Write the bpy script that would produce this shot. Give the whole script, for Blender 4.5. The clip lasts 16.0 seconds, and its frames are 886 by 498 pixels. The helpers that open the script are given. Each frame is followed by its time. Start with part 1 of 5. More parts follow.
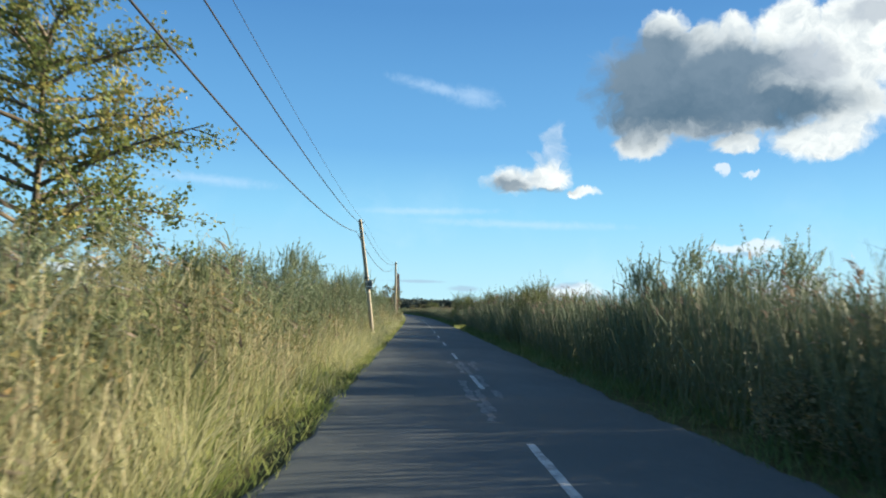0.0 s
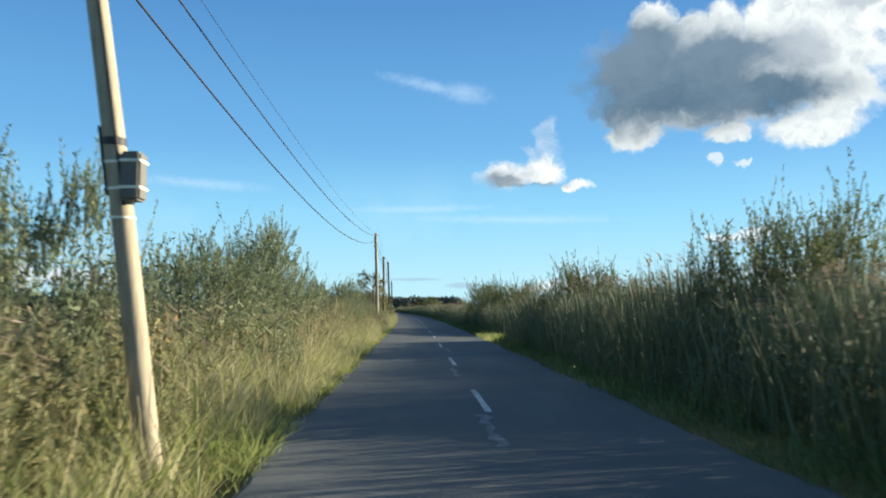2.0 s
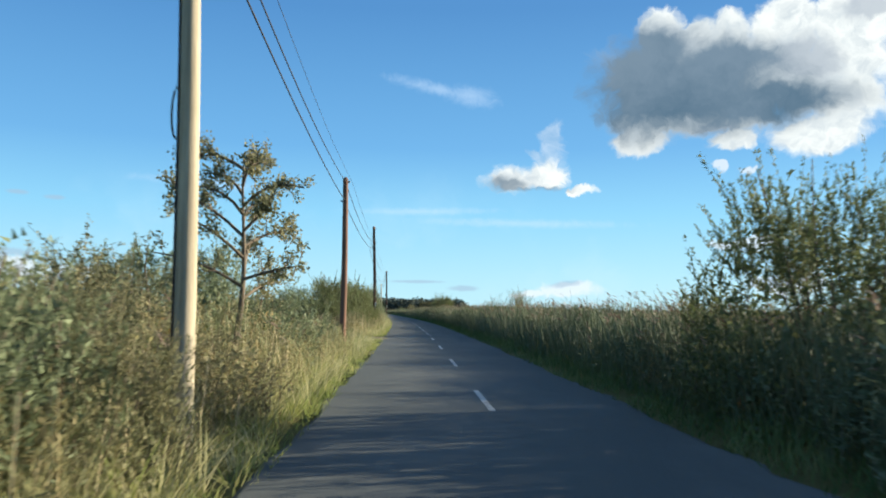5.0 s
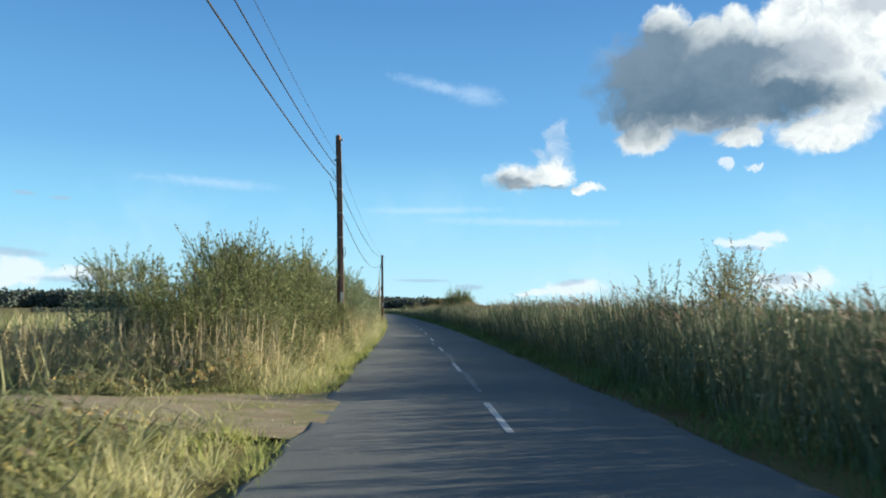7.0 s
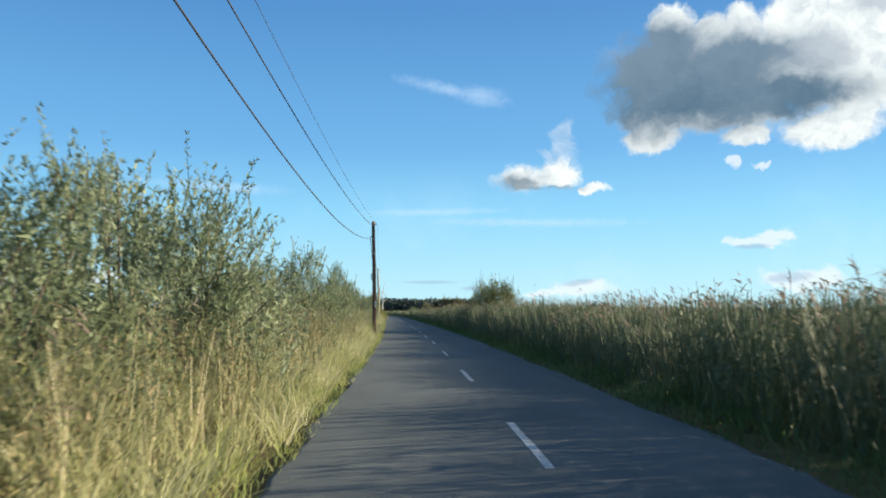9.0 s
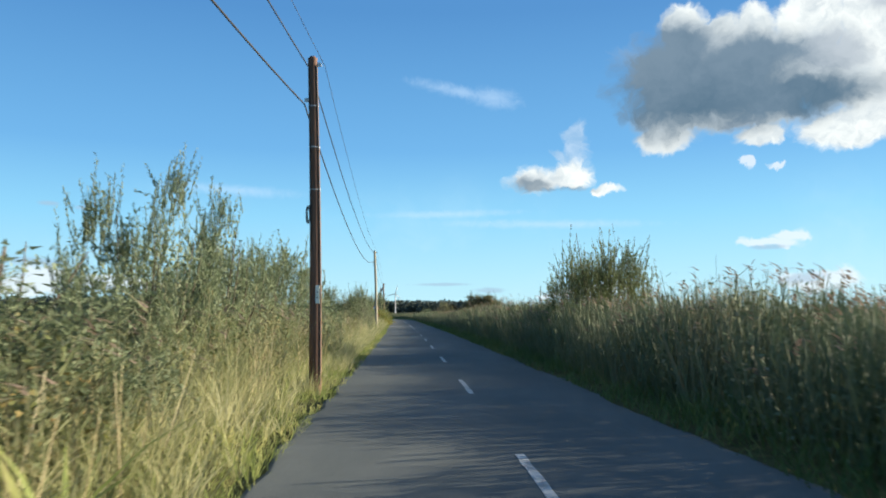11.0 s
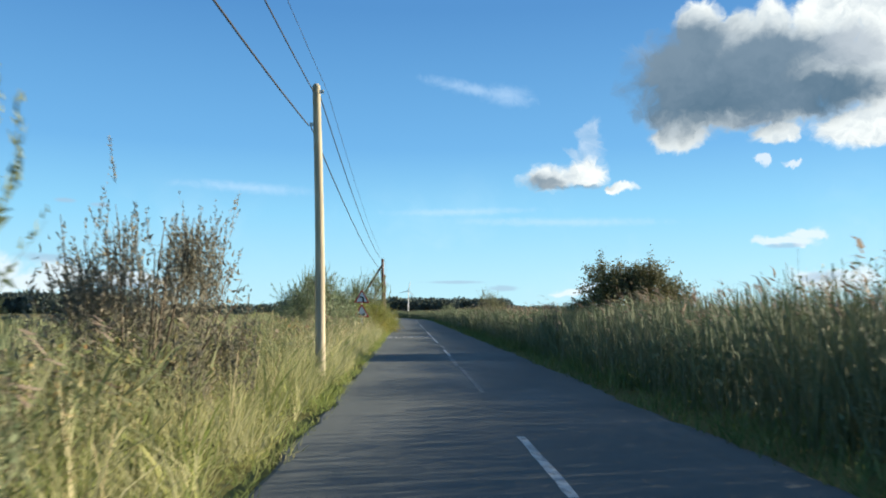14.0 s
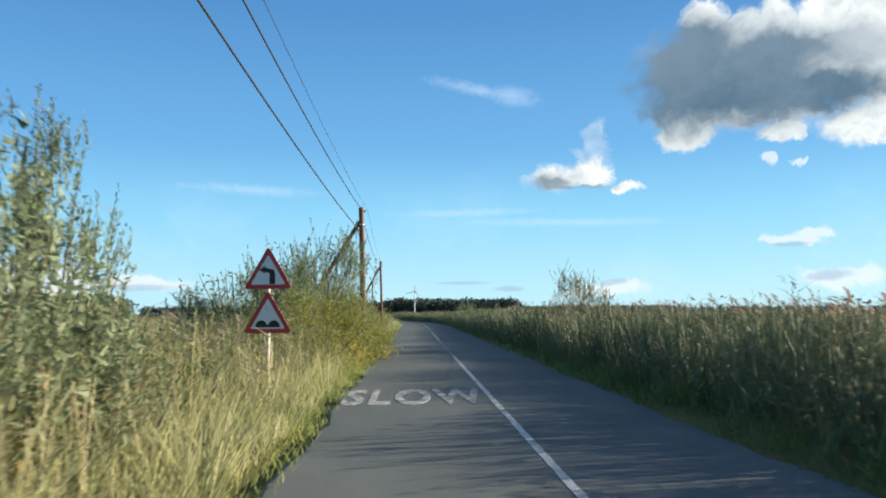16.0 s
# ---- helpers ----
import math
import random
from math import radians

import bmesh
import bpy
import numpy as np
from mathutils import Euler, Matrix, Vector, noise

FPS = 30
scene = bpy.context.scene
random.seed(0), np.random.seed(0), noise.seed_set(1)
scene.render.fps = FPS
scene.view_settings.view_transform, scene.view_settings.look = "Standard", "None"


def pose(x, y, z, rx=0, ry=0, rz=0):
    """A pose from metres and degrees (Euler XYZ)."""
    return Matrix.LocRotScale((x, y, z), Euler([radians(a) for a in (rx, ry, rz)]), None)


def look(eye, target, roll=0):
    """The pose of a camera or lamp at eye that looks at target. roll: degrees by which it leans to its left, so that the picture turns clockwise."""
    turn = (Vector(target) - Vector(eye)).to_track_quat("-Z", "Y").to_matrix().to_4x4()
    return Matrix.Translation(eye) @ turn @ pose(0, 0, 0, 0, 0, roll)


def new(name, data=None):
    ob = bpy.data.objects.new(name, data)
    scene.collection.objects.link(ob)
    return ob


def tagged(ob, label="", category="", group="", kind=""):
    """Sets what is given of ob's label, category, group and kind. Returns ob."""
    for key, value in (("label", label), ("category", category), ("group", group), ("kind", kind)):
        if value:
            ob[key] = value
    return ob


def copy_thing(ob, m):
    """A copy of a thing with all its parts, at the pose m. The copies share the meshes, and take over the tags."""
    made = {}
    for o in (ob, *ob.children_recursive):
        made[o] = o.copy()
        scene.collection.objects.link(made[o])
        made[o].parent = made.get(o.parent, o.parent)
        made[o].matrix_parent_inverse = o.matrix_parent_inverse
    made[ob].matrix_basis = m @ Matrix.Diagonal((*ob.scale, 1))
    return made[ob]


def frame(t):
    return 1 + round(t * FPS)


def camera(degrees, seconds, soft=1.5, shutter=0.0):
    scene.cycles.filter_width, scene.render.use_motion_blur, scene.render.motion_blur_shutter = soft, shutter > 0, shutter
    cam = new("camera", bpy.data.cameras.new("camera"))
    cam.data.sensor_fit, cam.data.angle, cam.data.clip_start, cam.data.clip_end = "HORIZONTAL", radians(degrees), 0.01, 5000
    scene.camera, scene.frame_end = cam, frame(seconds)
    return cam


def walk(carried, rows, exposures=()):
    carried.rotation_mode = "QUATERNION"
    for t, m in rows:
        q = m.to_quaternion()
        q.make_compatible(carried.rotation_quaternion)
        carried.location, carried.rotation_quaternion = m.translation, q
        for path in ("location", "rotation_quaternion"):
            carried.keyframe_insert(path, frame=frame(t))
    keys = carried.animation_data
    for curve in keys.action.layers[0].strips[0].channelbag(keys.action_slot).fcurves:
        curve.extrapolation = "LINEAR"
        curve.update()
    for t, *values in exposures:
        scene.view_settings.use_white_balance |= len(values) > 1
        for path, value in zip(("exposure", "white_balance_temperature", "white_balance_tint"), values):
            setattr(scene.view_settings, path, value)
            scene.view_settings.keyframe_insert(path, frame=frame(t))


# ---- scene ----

# Country road across a reed marsh, driven on the left, low autumn sun from the right.
# s is the distance along the road, lat the distance to the right of the driven line.

# ---------------------------------------------------------------- camera
EYE = 1.42
cam = camera(58.2, 16.0, soft=1.9, shutter=0.14)

# seconds, distance along the road, offset to the right, yaw, pitch, roll
DRIVE = [
    (0.0, 0.0, -0.14, -4.76, 4.42, -1.5), (0.5, 7.81, -0.08, -4.78, 4.36, -0.89), (1.0, 15.54, 0, -4.81, 4.36, -0.24), (1.5, 23.2, 0.06, -4.87, 4.29, 0.2),
    (2.0, 30.79, 0.13, -4.94, 4.23, 0.21), (2.5, 38.32, 0.12, -4.95, 4.25, 0.2), (3.0, 45.8, 0.1, -4.86, 4.33, -0.15), (3.5, 53.23, 0.06, -4.88, 4.37, -0.67),
    (4.0, 60.62, 0.03, -4.86, 4.37, -0.93), (4.5, 67.98, 0, -4.82, 4.42, -0.78), (5.0, 75.31, 0, -4.76, 4.42, -0.74), (5.5, 82.62, 0, -4.69, 4.4, -0.69),
    (6.0, 89.91, 0, -4.6, 4.38, -0.64), (6.5, 97.18, 0, -4.5, 4.36, -0.59), (7.0, 104.45, 0, -4.36, 4.34, -0.54), (7.5, 111.71, -0.03, -4.13, 4.32, -0.47),
    (8.0, 118.97, -0.08, -3.98, 4.29, -0.44), (8.5, 126.23, -0.14, -3.91, 4.34, -0.3), (9.0, 133.49, -0.1, -3.8, 4.44, 0.02), (9.5, 140.75, -0.05, -3.6, 4.48, 0.12),
    (10.0, 148.03, 0, -3.36, 4.52, 0.17), (10.5, 155.31, 0.04, -3.1, 4.55, 0.21), (11.0, 162.61, 0.08, -2.85, 4.6, 0.25), (11.5, 169.92, 0.09, -2.59, 4.63, 0.26),
    (12.0, 177.23, 0.05, -2.32, 4.65, 0.13), (12.5, 184.56, -0.02, -2.1, 4.55, 0.0), (13.0, 191.91, -0.04, -2.02, 4.49, 0.04), (13.5, 199.26, -0.06, -1.98, 4.43, -0.05),
    (14.0, 206.63, -0.07, -1.91, 4.44, 0.0), (14.5, 214.0, -0.08, -1.84, 4.44, 0.05), (15.0, 221.39, -0.09, -1.69, 4.53, 0.32), (15.5, 228.77, -0.1, -1.57, 4.55, 0.41),
    (16.0, 236.17, -0.12, -1.44, 4.51, 0.39)]

# the road's heading (degrees to the left of +y) along its length; it bends left at the far end
BEND_S = [-80, 0, 40, 72, 104, 119, 133, 155, 170, 184, 206, 221, 236, 250, 315, 345, 420, 520]
BEND_A = [-2.66, -2.66, -2.85, -2.7, -2.3, -1.87, -1.7, -1.0, -0.5, 0.0, 0.19, 0.4, 0.65, 0.7, 0.7, 6.0, 42.0, 60.0]
S_GRID = np.arange(-80.0, 520.5, 0.5)
A_GRID = np.radians(np.interp(S_GRID, BEND_S, BEND_A))
X_GRID = np.cumsum(-np.sin(A_GRID) * 0.5)
Y_GRID = np.cumsum(np.cos(A_GRID) * 0.5)
X_GRID -= X_GRID[160]
Y_GRID -= Y_GRID[160]


def on_road(s, lat):
    """x and y of the place at distance s along the road, lat metres to the right of the driven line. Takes arrays too."""
    a = np.interp(s, S_GRID, A_GRID)
    return np.interp(s, S_GRID, X_GRID) + lat * np.cos(a), np.interp(s, S_GRID, Y_GRID) + lat * np.sin(a)


def heading(s):
    return float(np.degrees(np.interp(s, S_GRID, A_GRID)))


walk(cam, [(t, pose(*[float(v) for v in on_road(s, lat)], EYE, 90 + p, r, y)) for t, s, lat, y, p, r in DRIVE], exposures=[(0.0, 1.55)])

# ---------------------------------------------------------------- world, sun
SUN_EL, SUN_AZ = 15.9, 78.0
world = bpy.data.worlds.new("sky")
scene.world = world
world.use_nodes = True
wt = world.node_tree
wt.nodes.clear()


def node(tree, kind, **values):
    n = tree.nodes.new(kind)
    for key, value in values.items():
        if key.startswith("in_"):
            n.inputs[int(key[3:])].default_value = value
        elif key == "op":
            n.operation = value
        elif key == "blend":
            n.blend_type = value
        elif key == "dtype":
            n.data_type = value
    return n


def calc(tree, op, a, b=None, c=None):
    """A math node; its inputs are sockets or numbers."""
    n = node(tree, "ShaderNodeMath", op=op)
    for i, v in enumerate((a, b, c)):
        if v is None:
            continue
        if isinstance(v, (int, float)):
            n.inputs[i].default_value = v
        else:
            tree.links.new(v, n.inputs[i])
    return n.outputs[0]


def blend(tree, fac, a, b):
    n = node(tree, "ShaderNodeMix", dtype="RGBA")
    for socket, v in ((n.inputs[0], fac), (n.inputs[6], a), (n.inputs[7], b)):
        if isinstance(v, (int, float)):
            socket.default_value = v
        elif isinstance(v, tuple):
            socket.default_value = (*v, 1)
        else:
            tree.links.new(v, socket)
    return n.outputs[2]


def step(tree, v, lo, hi, out_lo=0.0, out_hi=1.0):
    n = node(tree, "ShaderNodeMapRange")
    n.interpolation_type = "SMOOTHSTEP"
    for i, value in ((1, lo), (2, hi), (3, out_lo), (4, out_hi)):
        n.inputs[i].default_value = value
    tree.links.new(v, n.inputs[0])
    return n.outputs[0]


coord = node(wt, "ShaderNodeTexCoord").outputs["Generated"]
split = node(wt, "ShaderNodeSeparateXYZ")
wt.links.new(coord, split.inputs[0])
azim = calc(wt, "MULTIPLY", calc(wt, "ARCTAN2", split.outputs[0], split.outputs[1]), 57.2958)
elev = calc(wt, "MULTIPLY", calc(wt, "ARCSINE", split.outputs[2]), 57.2958)


def sky_noise(scale, detail, rough, offset=0.0):
    flat = node(wt, "ShaderNodeCombineXYZ", in_2=offset)
    wt.links.new(azim, flat.inputs[0])
    wt.links.new(elev, flat.inputs[1])
    n = node(wt, "ShaderNodeTexNoise")
    n.inputs["Scale"].default_value, n.inputs["Detail"].default_value, n.inputs["Roughness"].default_value = scale, detail, rough
    wt.links.new(flat.outputs[0], n.inputs["Vector"])
    return n.outputs["Fac"]


clear_azim, clear_elev = azim, elev
for scale, amount, off in ((0.35, 2.4, 20.0), (1.3, 1.1, 30.0)):
    da_ = calc(wt, "MULTIPLY", calc(wt, "SUBTRACT", sky_noise(scale, 3, 0.55, off), 0.5), amount)
    de_ = calc(wt, "MULTIPLY", calc(wt, "SUBTRACT", sky_noise(scale, 3, 0.55, off + 5), 0.5), amount * 0.75)
    azim, elev = calc(wt, "ADD", azim, da_), calc(wt, "ADD", elev, de_)
puff = calc(wt, "SUBTRACT", sky_noise(0.75, 7, 0.6), 0.5)
billow = calc(wt, "SUBTRACT", sky_noise(0.28, 4, 0.55, 5.0), 0.5)
wisp = calc(wt, "SUBTRACT", sky_noise(1.6, 5, 0.6, 9.0), 0.5)


def lobes(table, azim, elev):
    """The greatest of 1 - distance over some elliptic lobes: centre azimuth and elevation, half width, half height, tilt (degrees)."""
    total = None
    for a, e, ra, re, tilt in table:
        da, de = calc(wt, "SUBTRACT", azim, a), calc(wt, "SUBTRACT", elev, e)
        if tilt:
            c, s_ = math.cos(radians(tilt)), math.sin(radians(tilt))
            da, de = (calc(wt, "ADD", calc(wt, "MULTIPLY", da, c), calc(wt, "MULTIPLY", de, -s_)),
                      calc(wt, "ADD", calc(wt, "MULTIPLY", da, s_), calc(wt, "MULTIPLY", de, c)))
        da, de = calc(wt, "DIVIDE", da, ra), calc(wt, "DIVIDE", de, re)
        d = calc(wt, "SQRT", calc(wt, "ADD", calc(wt, "MULTIPLY", da, da), calc(wt, "MULTIPLY", de, de)))
        d = calc(wt, "SUBTRACT", 1.0, d)
        total = d if total is None else calc(wt, "SMOOTH_MAX", total, d, 0.3)
    return total


BIG = [(23.2, 16.0, 9.3, 4.1, 0), (22.5, 13.4, 7.4, 1.3, 0), (20.3, 19.3, 1.9, 1.7, 0), (22.4, 18.9, 1.5, 1.2, 0), (24.6, 18.8, 1.8, 1.7, 0), (28.4, 18.8, 2.6, 2.3, 0), (31.86, 15.9, 2.9, 5.3, 0),
       (18.66, 12.0, 2.5, 1.3, 0), (25.03, 11.7, 1.9, 1.0, 0), (30.1, 11.7, 3.2, 1.65, 0), (32.8, 18.9, 3.5, 1.8, 0), (29.6, 15.2, 3.2, 2.8, 0), (39.0, 16.5, 6.0, 4.5, 0)]
BIG_SHADE = [(21.0, 15.3, 10.4, 4.3, 0), (15.8, 15.4, 4.6, 3.6, 0), (19.3, 17.2, 5.0, 2.8, 0), (27.2, 14.1, 6.6, 1.9, 0), (41.0, 15.5, 5.0, 2.6, 0), (19.6, 18.4, 4.6, 1.9, 0), (24.6, 17.0, 4.6, 1.9, 0)]
HALF_SHADE = [(29.4, 16.7, 2.6, 1.8, 0), (33.1, 19.3, 2.0, 0.9, 0), (23.6, 12.6, 1.6, 0.5, 0)]
SMALL = [(9.8, 9.45, 2.3, 1.1, 0), (11.8, 9.8, 2.1, 1.35, 0), (14.4, 8.6, 1.3, 0.45, 0)]
PLUME_CLOUD = [(12.8, 12.2, 1.05, 1.5, 0), (12.4, 10.9, 1.1, 1.0, 0), (11.3, 11.2, 1.1, 0.4, 20)]
SMALL_SHADE = [(9.3, 9.1, 1.9, 0.8, 0), (11.5, 8.75, 2.6, 0.3, 0)]
LOW = [(23.9, 9.67, 0.66, 0.42, 0), (25.9, 9.64, 0.8, 0.26, 0), (25.3, 4.5, 2.1, 0.4, 4), (26.5, 4.9, 1.05, 0.5, 0), (13.7, 1.5, 3.0, 0.65, 0), (10.9, 1.35, 1.6, 0.37, 0),
       (28.0, 2.0, 3.3, 0.95, 0), (-23.8, 2.2, 2.5, 1.1, 0), (-28.3, 2.4, 3.2, 1.6, 0), (-19.5, 1.9, 4.5, 0.6, 0), (-27.0, 1.7, 5.0, 0.7, 0), (-48.0, 3.5, 8.0, 2.0, 0), (62.0, 5.0, 9.0, 2.6, 0)]
STREAK = [(2.8, 2.05, 3.0, 0.16, 0), (6.2, 1.6, 1.7, 0.28, 0), (-19.9, 1.75, 4.0, 0.33, 0), (13.5, 2.0, 1.6, 0.33, -8), (25.2, 4.3, 1.6, 0.24, 0),
          (-24.2, 3.4, 2.8, 0.4, 3), (-23.7, 7.2, 0.9, 0.22, 0), (-21.5, 7.0, 0.8, 0.22, 0), (27.2, 2.2, 2.0, 0.5, -6)]

sky = node(wt, "ShaderNodeTexSky")
sky.sky_type, sky.sun_disc = "NISHITA", False
sky.sun_elevation, sky.sun_rotation = radians(SUN_EL), radians(SUN_AZ)
sky.altitude, sky.air_density, sky.dust_density, sky.ozone_density = 0.0, 1.0, 0.35, 2.2
SKY = 0.06
sky_rgb = node(wt, "ShaderNodeVectorMath", op="SCALE")
sky_rgb.inputs[3].default_value = SKY
wt.links.new(sky.outputs[0], sky_rgb.inputs[0])
# clear washed air after rain: a deeper blue overhead and a pale cyan horizon
fade = node(wt, "ShaderNodeValToRGB")
for el, (at, rgb) in zip([fade.color_ramp.elements[0], fade.color_ramp.elements[1], *[fade.color_ramp.elements.new(0.5) for _ in range(4)]],
                         [(0.0, (0.31, 0.535, 0.62)), (0.055, (0.265, 0.50, 0.615)), (0.12, (0.163, 0.408, 0.59)), (0.2, (0.092, 0.277, 0.505)), (0.36, (0.049, 0.172, 0.38)), (1.0, (0.034, 0.115, 0.265))]):
    el.position, el.color = at, (*rgb, 1)
wt.links.new(split.outputs[2], fade.inputs[0])
colour = blend(wt, 0.82, sky_rgb.outputs[0], fade.outputs[0])

# high thin cloud, then streaks, then cumulus
cirrus = lobes([(4.2, 15.75, 4.6, 0.55, 11.5), (6.6, 15.3, 2.4, 0.9, 8), (3.2, 7.1, 6.5, 0.34, -1), (10.5, 6.3, 9.0, 0.4, 1), (-12.0, 8.6, 6.0, 0.5, 2)], clear_azim, clear_elev)
cirrus = calc(wt, "MULTIPLY", step(wt, calc(wt, "ADD", cirrus, calc(wt, "MULTIPLY", wisp, 1.1)), -0.1, 1.1), 0.40)
colour = blend(wt, cirrus, colour, (0.37, 0.48, 0.60))
veil = calc(wt, "MULTIPLY", step(wt, sky_noise(0.11, 4, 0.6, 3.0), 0.5, 0.8), step(wt, elev, 11.0, 4.0, 0.0, 0.3))
colour = blend(wt, veil, colour, (0.38, 0.51, 0.58))
low = step(wt, calc(wt, "ADD", lobes(LOW, azim, elev), calc(wt, "ADD", calc(wt, "MULTIPLY", puff, 0.9), calc(wt, "MULTIPLY", wisp, 0.5))), 0.02, 0.5)
colour = blend(wt, calc(wt, "MULTIPLY", low, 0.68), colour, (0.52, 0.545, 0.56))
streak = step(wt, calc(wt, "ADD", lobes(STREAK, clear_azim, clear_elev), calc(wt, "MULTIPLY", wisp, 0.8)), 0.05, 0.7)
colour = blend(wt, calc(wt, "MULTIPLY", streak, 0.62), colour, (0.22, 0.31, 0.40))

heap = calc(wt, "ADD", calc(wt, "MULTIPLY", puff, 1.3), calc(wt, "MULTIPLY", billow, 0.6))
soft = calc(wt, "ADD", calc(wt, "MULTIPLY", puff, 0.7), calc(wt, "MULTIPLY", billow, 0.5))
tuft_ = step(wt, calc(wt, "ADD", lobes(PLUME_CLOUD, azim, elev), calc(wt, "MULTIPLY", heap, 0.8)), 0.0, 0.5)
colour = blend(wt, calc(wt, "MULTIPLY", tuft_, 0.42), colour, blend(wt, step(wt, puff, -0.12, 0.16), (0.28, 0.36, 0.44), (0.47, 0.51, 0.545)))
for body, shade, gain in ((SMALL, SMALL_SHADE, 0.6), (BIG, BIG_SHADE, 0.36)):
    density = calc(wt, "ADD", lobes(body, azim, elev), calc(wt, "MULTIPLY", heap, gain))
    cover = step(wt, density, 0.0, 0.34 if body is BIG else 0.46)
    dark = calc(wt, "ADD", lobes(shade, azim, elev), soft)
    grey = step(wt, dark, -0.12, 0.62)
    tone = blend(wt, step(wt, calc(wt, "ADD", puff, calc(wt, "MULTIPLY", billow, 0.5)), -0.22, 0.16), (0.37, 0.415, 0.44), (0.545, 0.575, 0.565))
    if body is BIG:
        half = step(wt, calc(wt, "ADD", lobes(HALF_SHADE, azim, elev), calc(wt, "MULTIPLY", puff, 0.9)), -0.05, 0.5, 0.0, 0.8)
        tone = blend(wt, half, tone, (0.27, 0.31, 0.35))
    rise = calc(wt, "MULTIPLY", calc(wt, "SUBTRACT", elev, 15.0), 0.09)
    core = blend(wt, step(wt, calc(wt, "ADD", calc(wt, "ADD", calc(wt, "MULTIPLY", puff, 0.5), billow), rise), -0.3, 0.35), (0.058, 0.104, 0.15), (0.108, 0.158, 0.208))
    tone = blend(wt, calc(wt, "MULTIPLY", grey, 1.0 if body is BIG else 0.75), tone, core)
    colour = blend(wt, cover, colour, tone)

# unseen broken cloud added overhead and behind, to brighten the shade
fill_deck = calc(wt, "MULTIPLY", step(wt, sky_noise(0.045, 5, 0.6, 40.0), 0.42, 0.62), step(wt, clear_elev, 25.0, 40.0, 0.0, 0.28))
colour = blend(wt, fill_deck, colour, (0.50, 0.53, 0.56))

back = node(wt, "ShaderNodeBackground", in_1=0.64)
wt.links.new(colour, back.inputs[0])
world_out = node(wt, "ShaderNodeOutputWorld")
wt.links.new(back.outputs[0], world_out.inputs[0])

sun_data = bpy.data.lights.new("sun", "SUN")
sun_data.energy, sun_data.angle, sun_data.color = 5.0, radians(0.53), (1.0, 0.87, 0.66)
sun = new("sun", sun_data)
ce = math.cos(radians(SUN_EL))
sun.matrix_world = look((ce * math.sin(radians(SUN_AZ)) * 50, ce * math.cos(radians(SUN_AZ)) * 50, math.sin(radians(SUN_EL)) * 50), (0, 0, 0))

# ---------------------------------------------------------------- materials


def material(name, rough=0.8, metal=0.0, spec=0.3):
    m = bpy.data.materials.new(name)
    m.use_nodes = True
    b = m.node_tree.nodes["Principled BSDF"]
    b.inputs["Roughness"].default_value, b.inputs["Metallic"].default_value = rough, metal
    b.inputs["Specular IOR Level"].default_value = spec
    return m, m.node_tree, b


def noise_at(tree, scale, detail=4, rough=0.6, stretch=(1, 1, 1), space="Object"):
    c = node(tree, "ShaderNodeTexCoord")
    mapping = node(tree, "ShaderNodeMapping")
    mapping.inputs["Scale"].default_value = stretch
    tree.links.new(c.outputs[space], mapping.inputs[0])
    n = node(tree, "ShaderNodeTexNoise")
    n.inputs["Scale"].default_value, n.inputs["Detail"].default_value, n.inputs["Roughness"].default_value = scale, detail, rough
    tree.links.new(mapping.outputs[0], n.inputs["Vector"])
    return n.outputs["Fac"]


def ramp(tree, v, stops):
    n = node(tree, "ShaderNodeValToRGB")
    e = n.color_ramp.elements
    while len(e) < len(stops):
        e.new(0.5)
    for el, (at, rgb) in zip(e, stops):
        el.position, el.color = at, (*rgb, 1)
    tree.links.new(v, n.inputs[0])
    return n.outputs[0]


def bump(tree, bsdf, v, strength, distance=0.01):
    n = node(tree, "ShaderNodeBump")
    n.inputs["Strength"].default_value, n.inputs["Distance"].default_value = strength, distance
    tree.links.new(v, n.inputs["Height"])
    tree.links.new(n.outputs[0], bsdf.inputs["Normal"])


def leafy(name, stops, glow=0.35, patch=0.35, rough=0.68, mottle=0.5):
    """Leaves and blades: a colour for each, large patches of drier growth, light that passes through."""
    m, t, b = material(name, rough, 0.0, 0.18)
    each = node(t, "ShaderNodeNewGeometry").outputs["Random Per Island"]
    mixed = calc(t, "ADD", calc(t, "MULTIPLY", each, 1 - patch), calc(t, "MULTIPLY", step(t, noise_at(t, mottle, 3), 0.3, 0.7), patch))
    rgb = ramp(t, mixed, stops)
    t.links.new(rgb, b.inputs["Base Color"])
    thin = node(t, "ShaderNodeBsdfTranslucent")
    t.links.new(rgb, thin.inputs[0])
    both = node(t, "ShaderNodeMixShader", in_0=glow)
    t.links.new(b.outputs[0], both.inputs[1])
    t.links.new(thin.outputs[0], both.inputs[2])
    t.links.new(both.outputs[0], t.nodes["Material Output"].inputs[0])
    return m


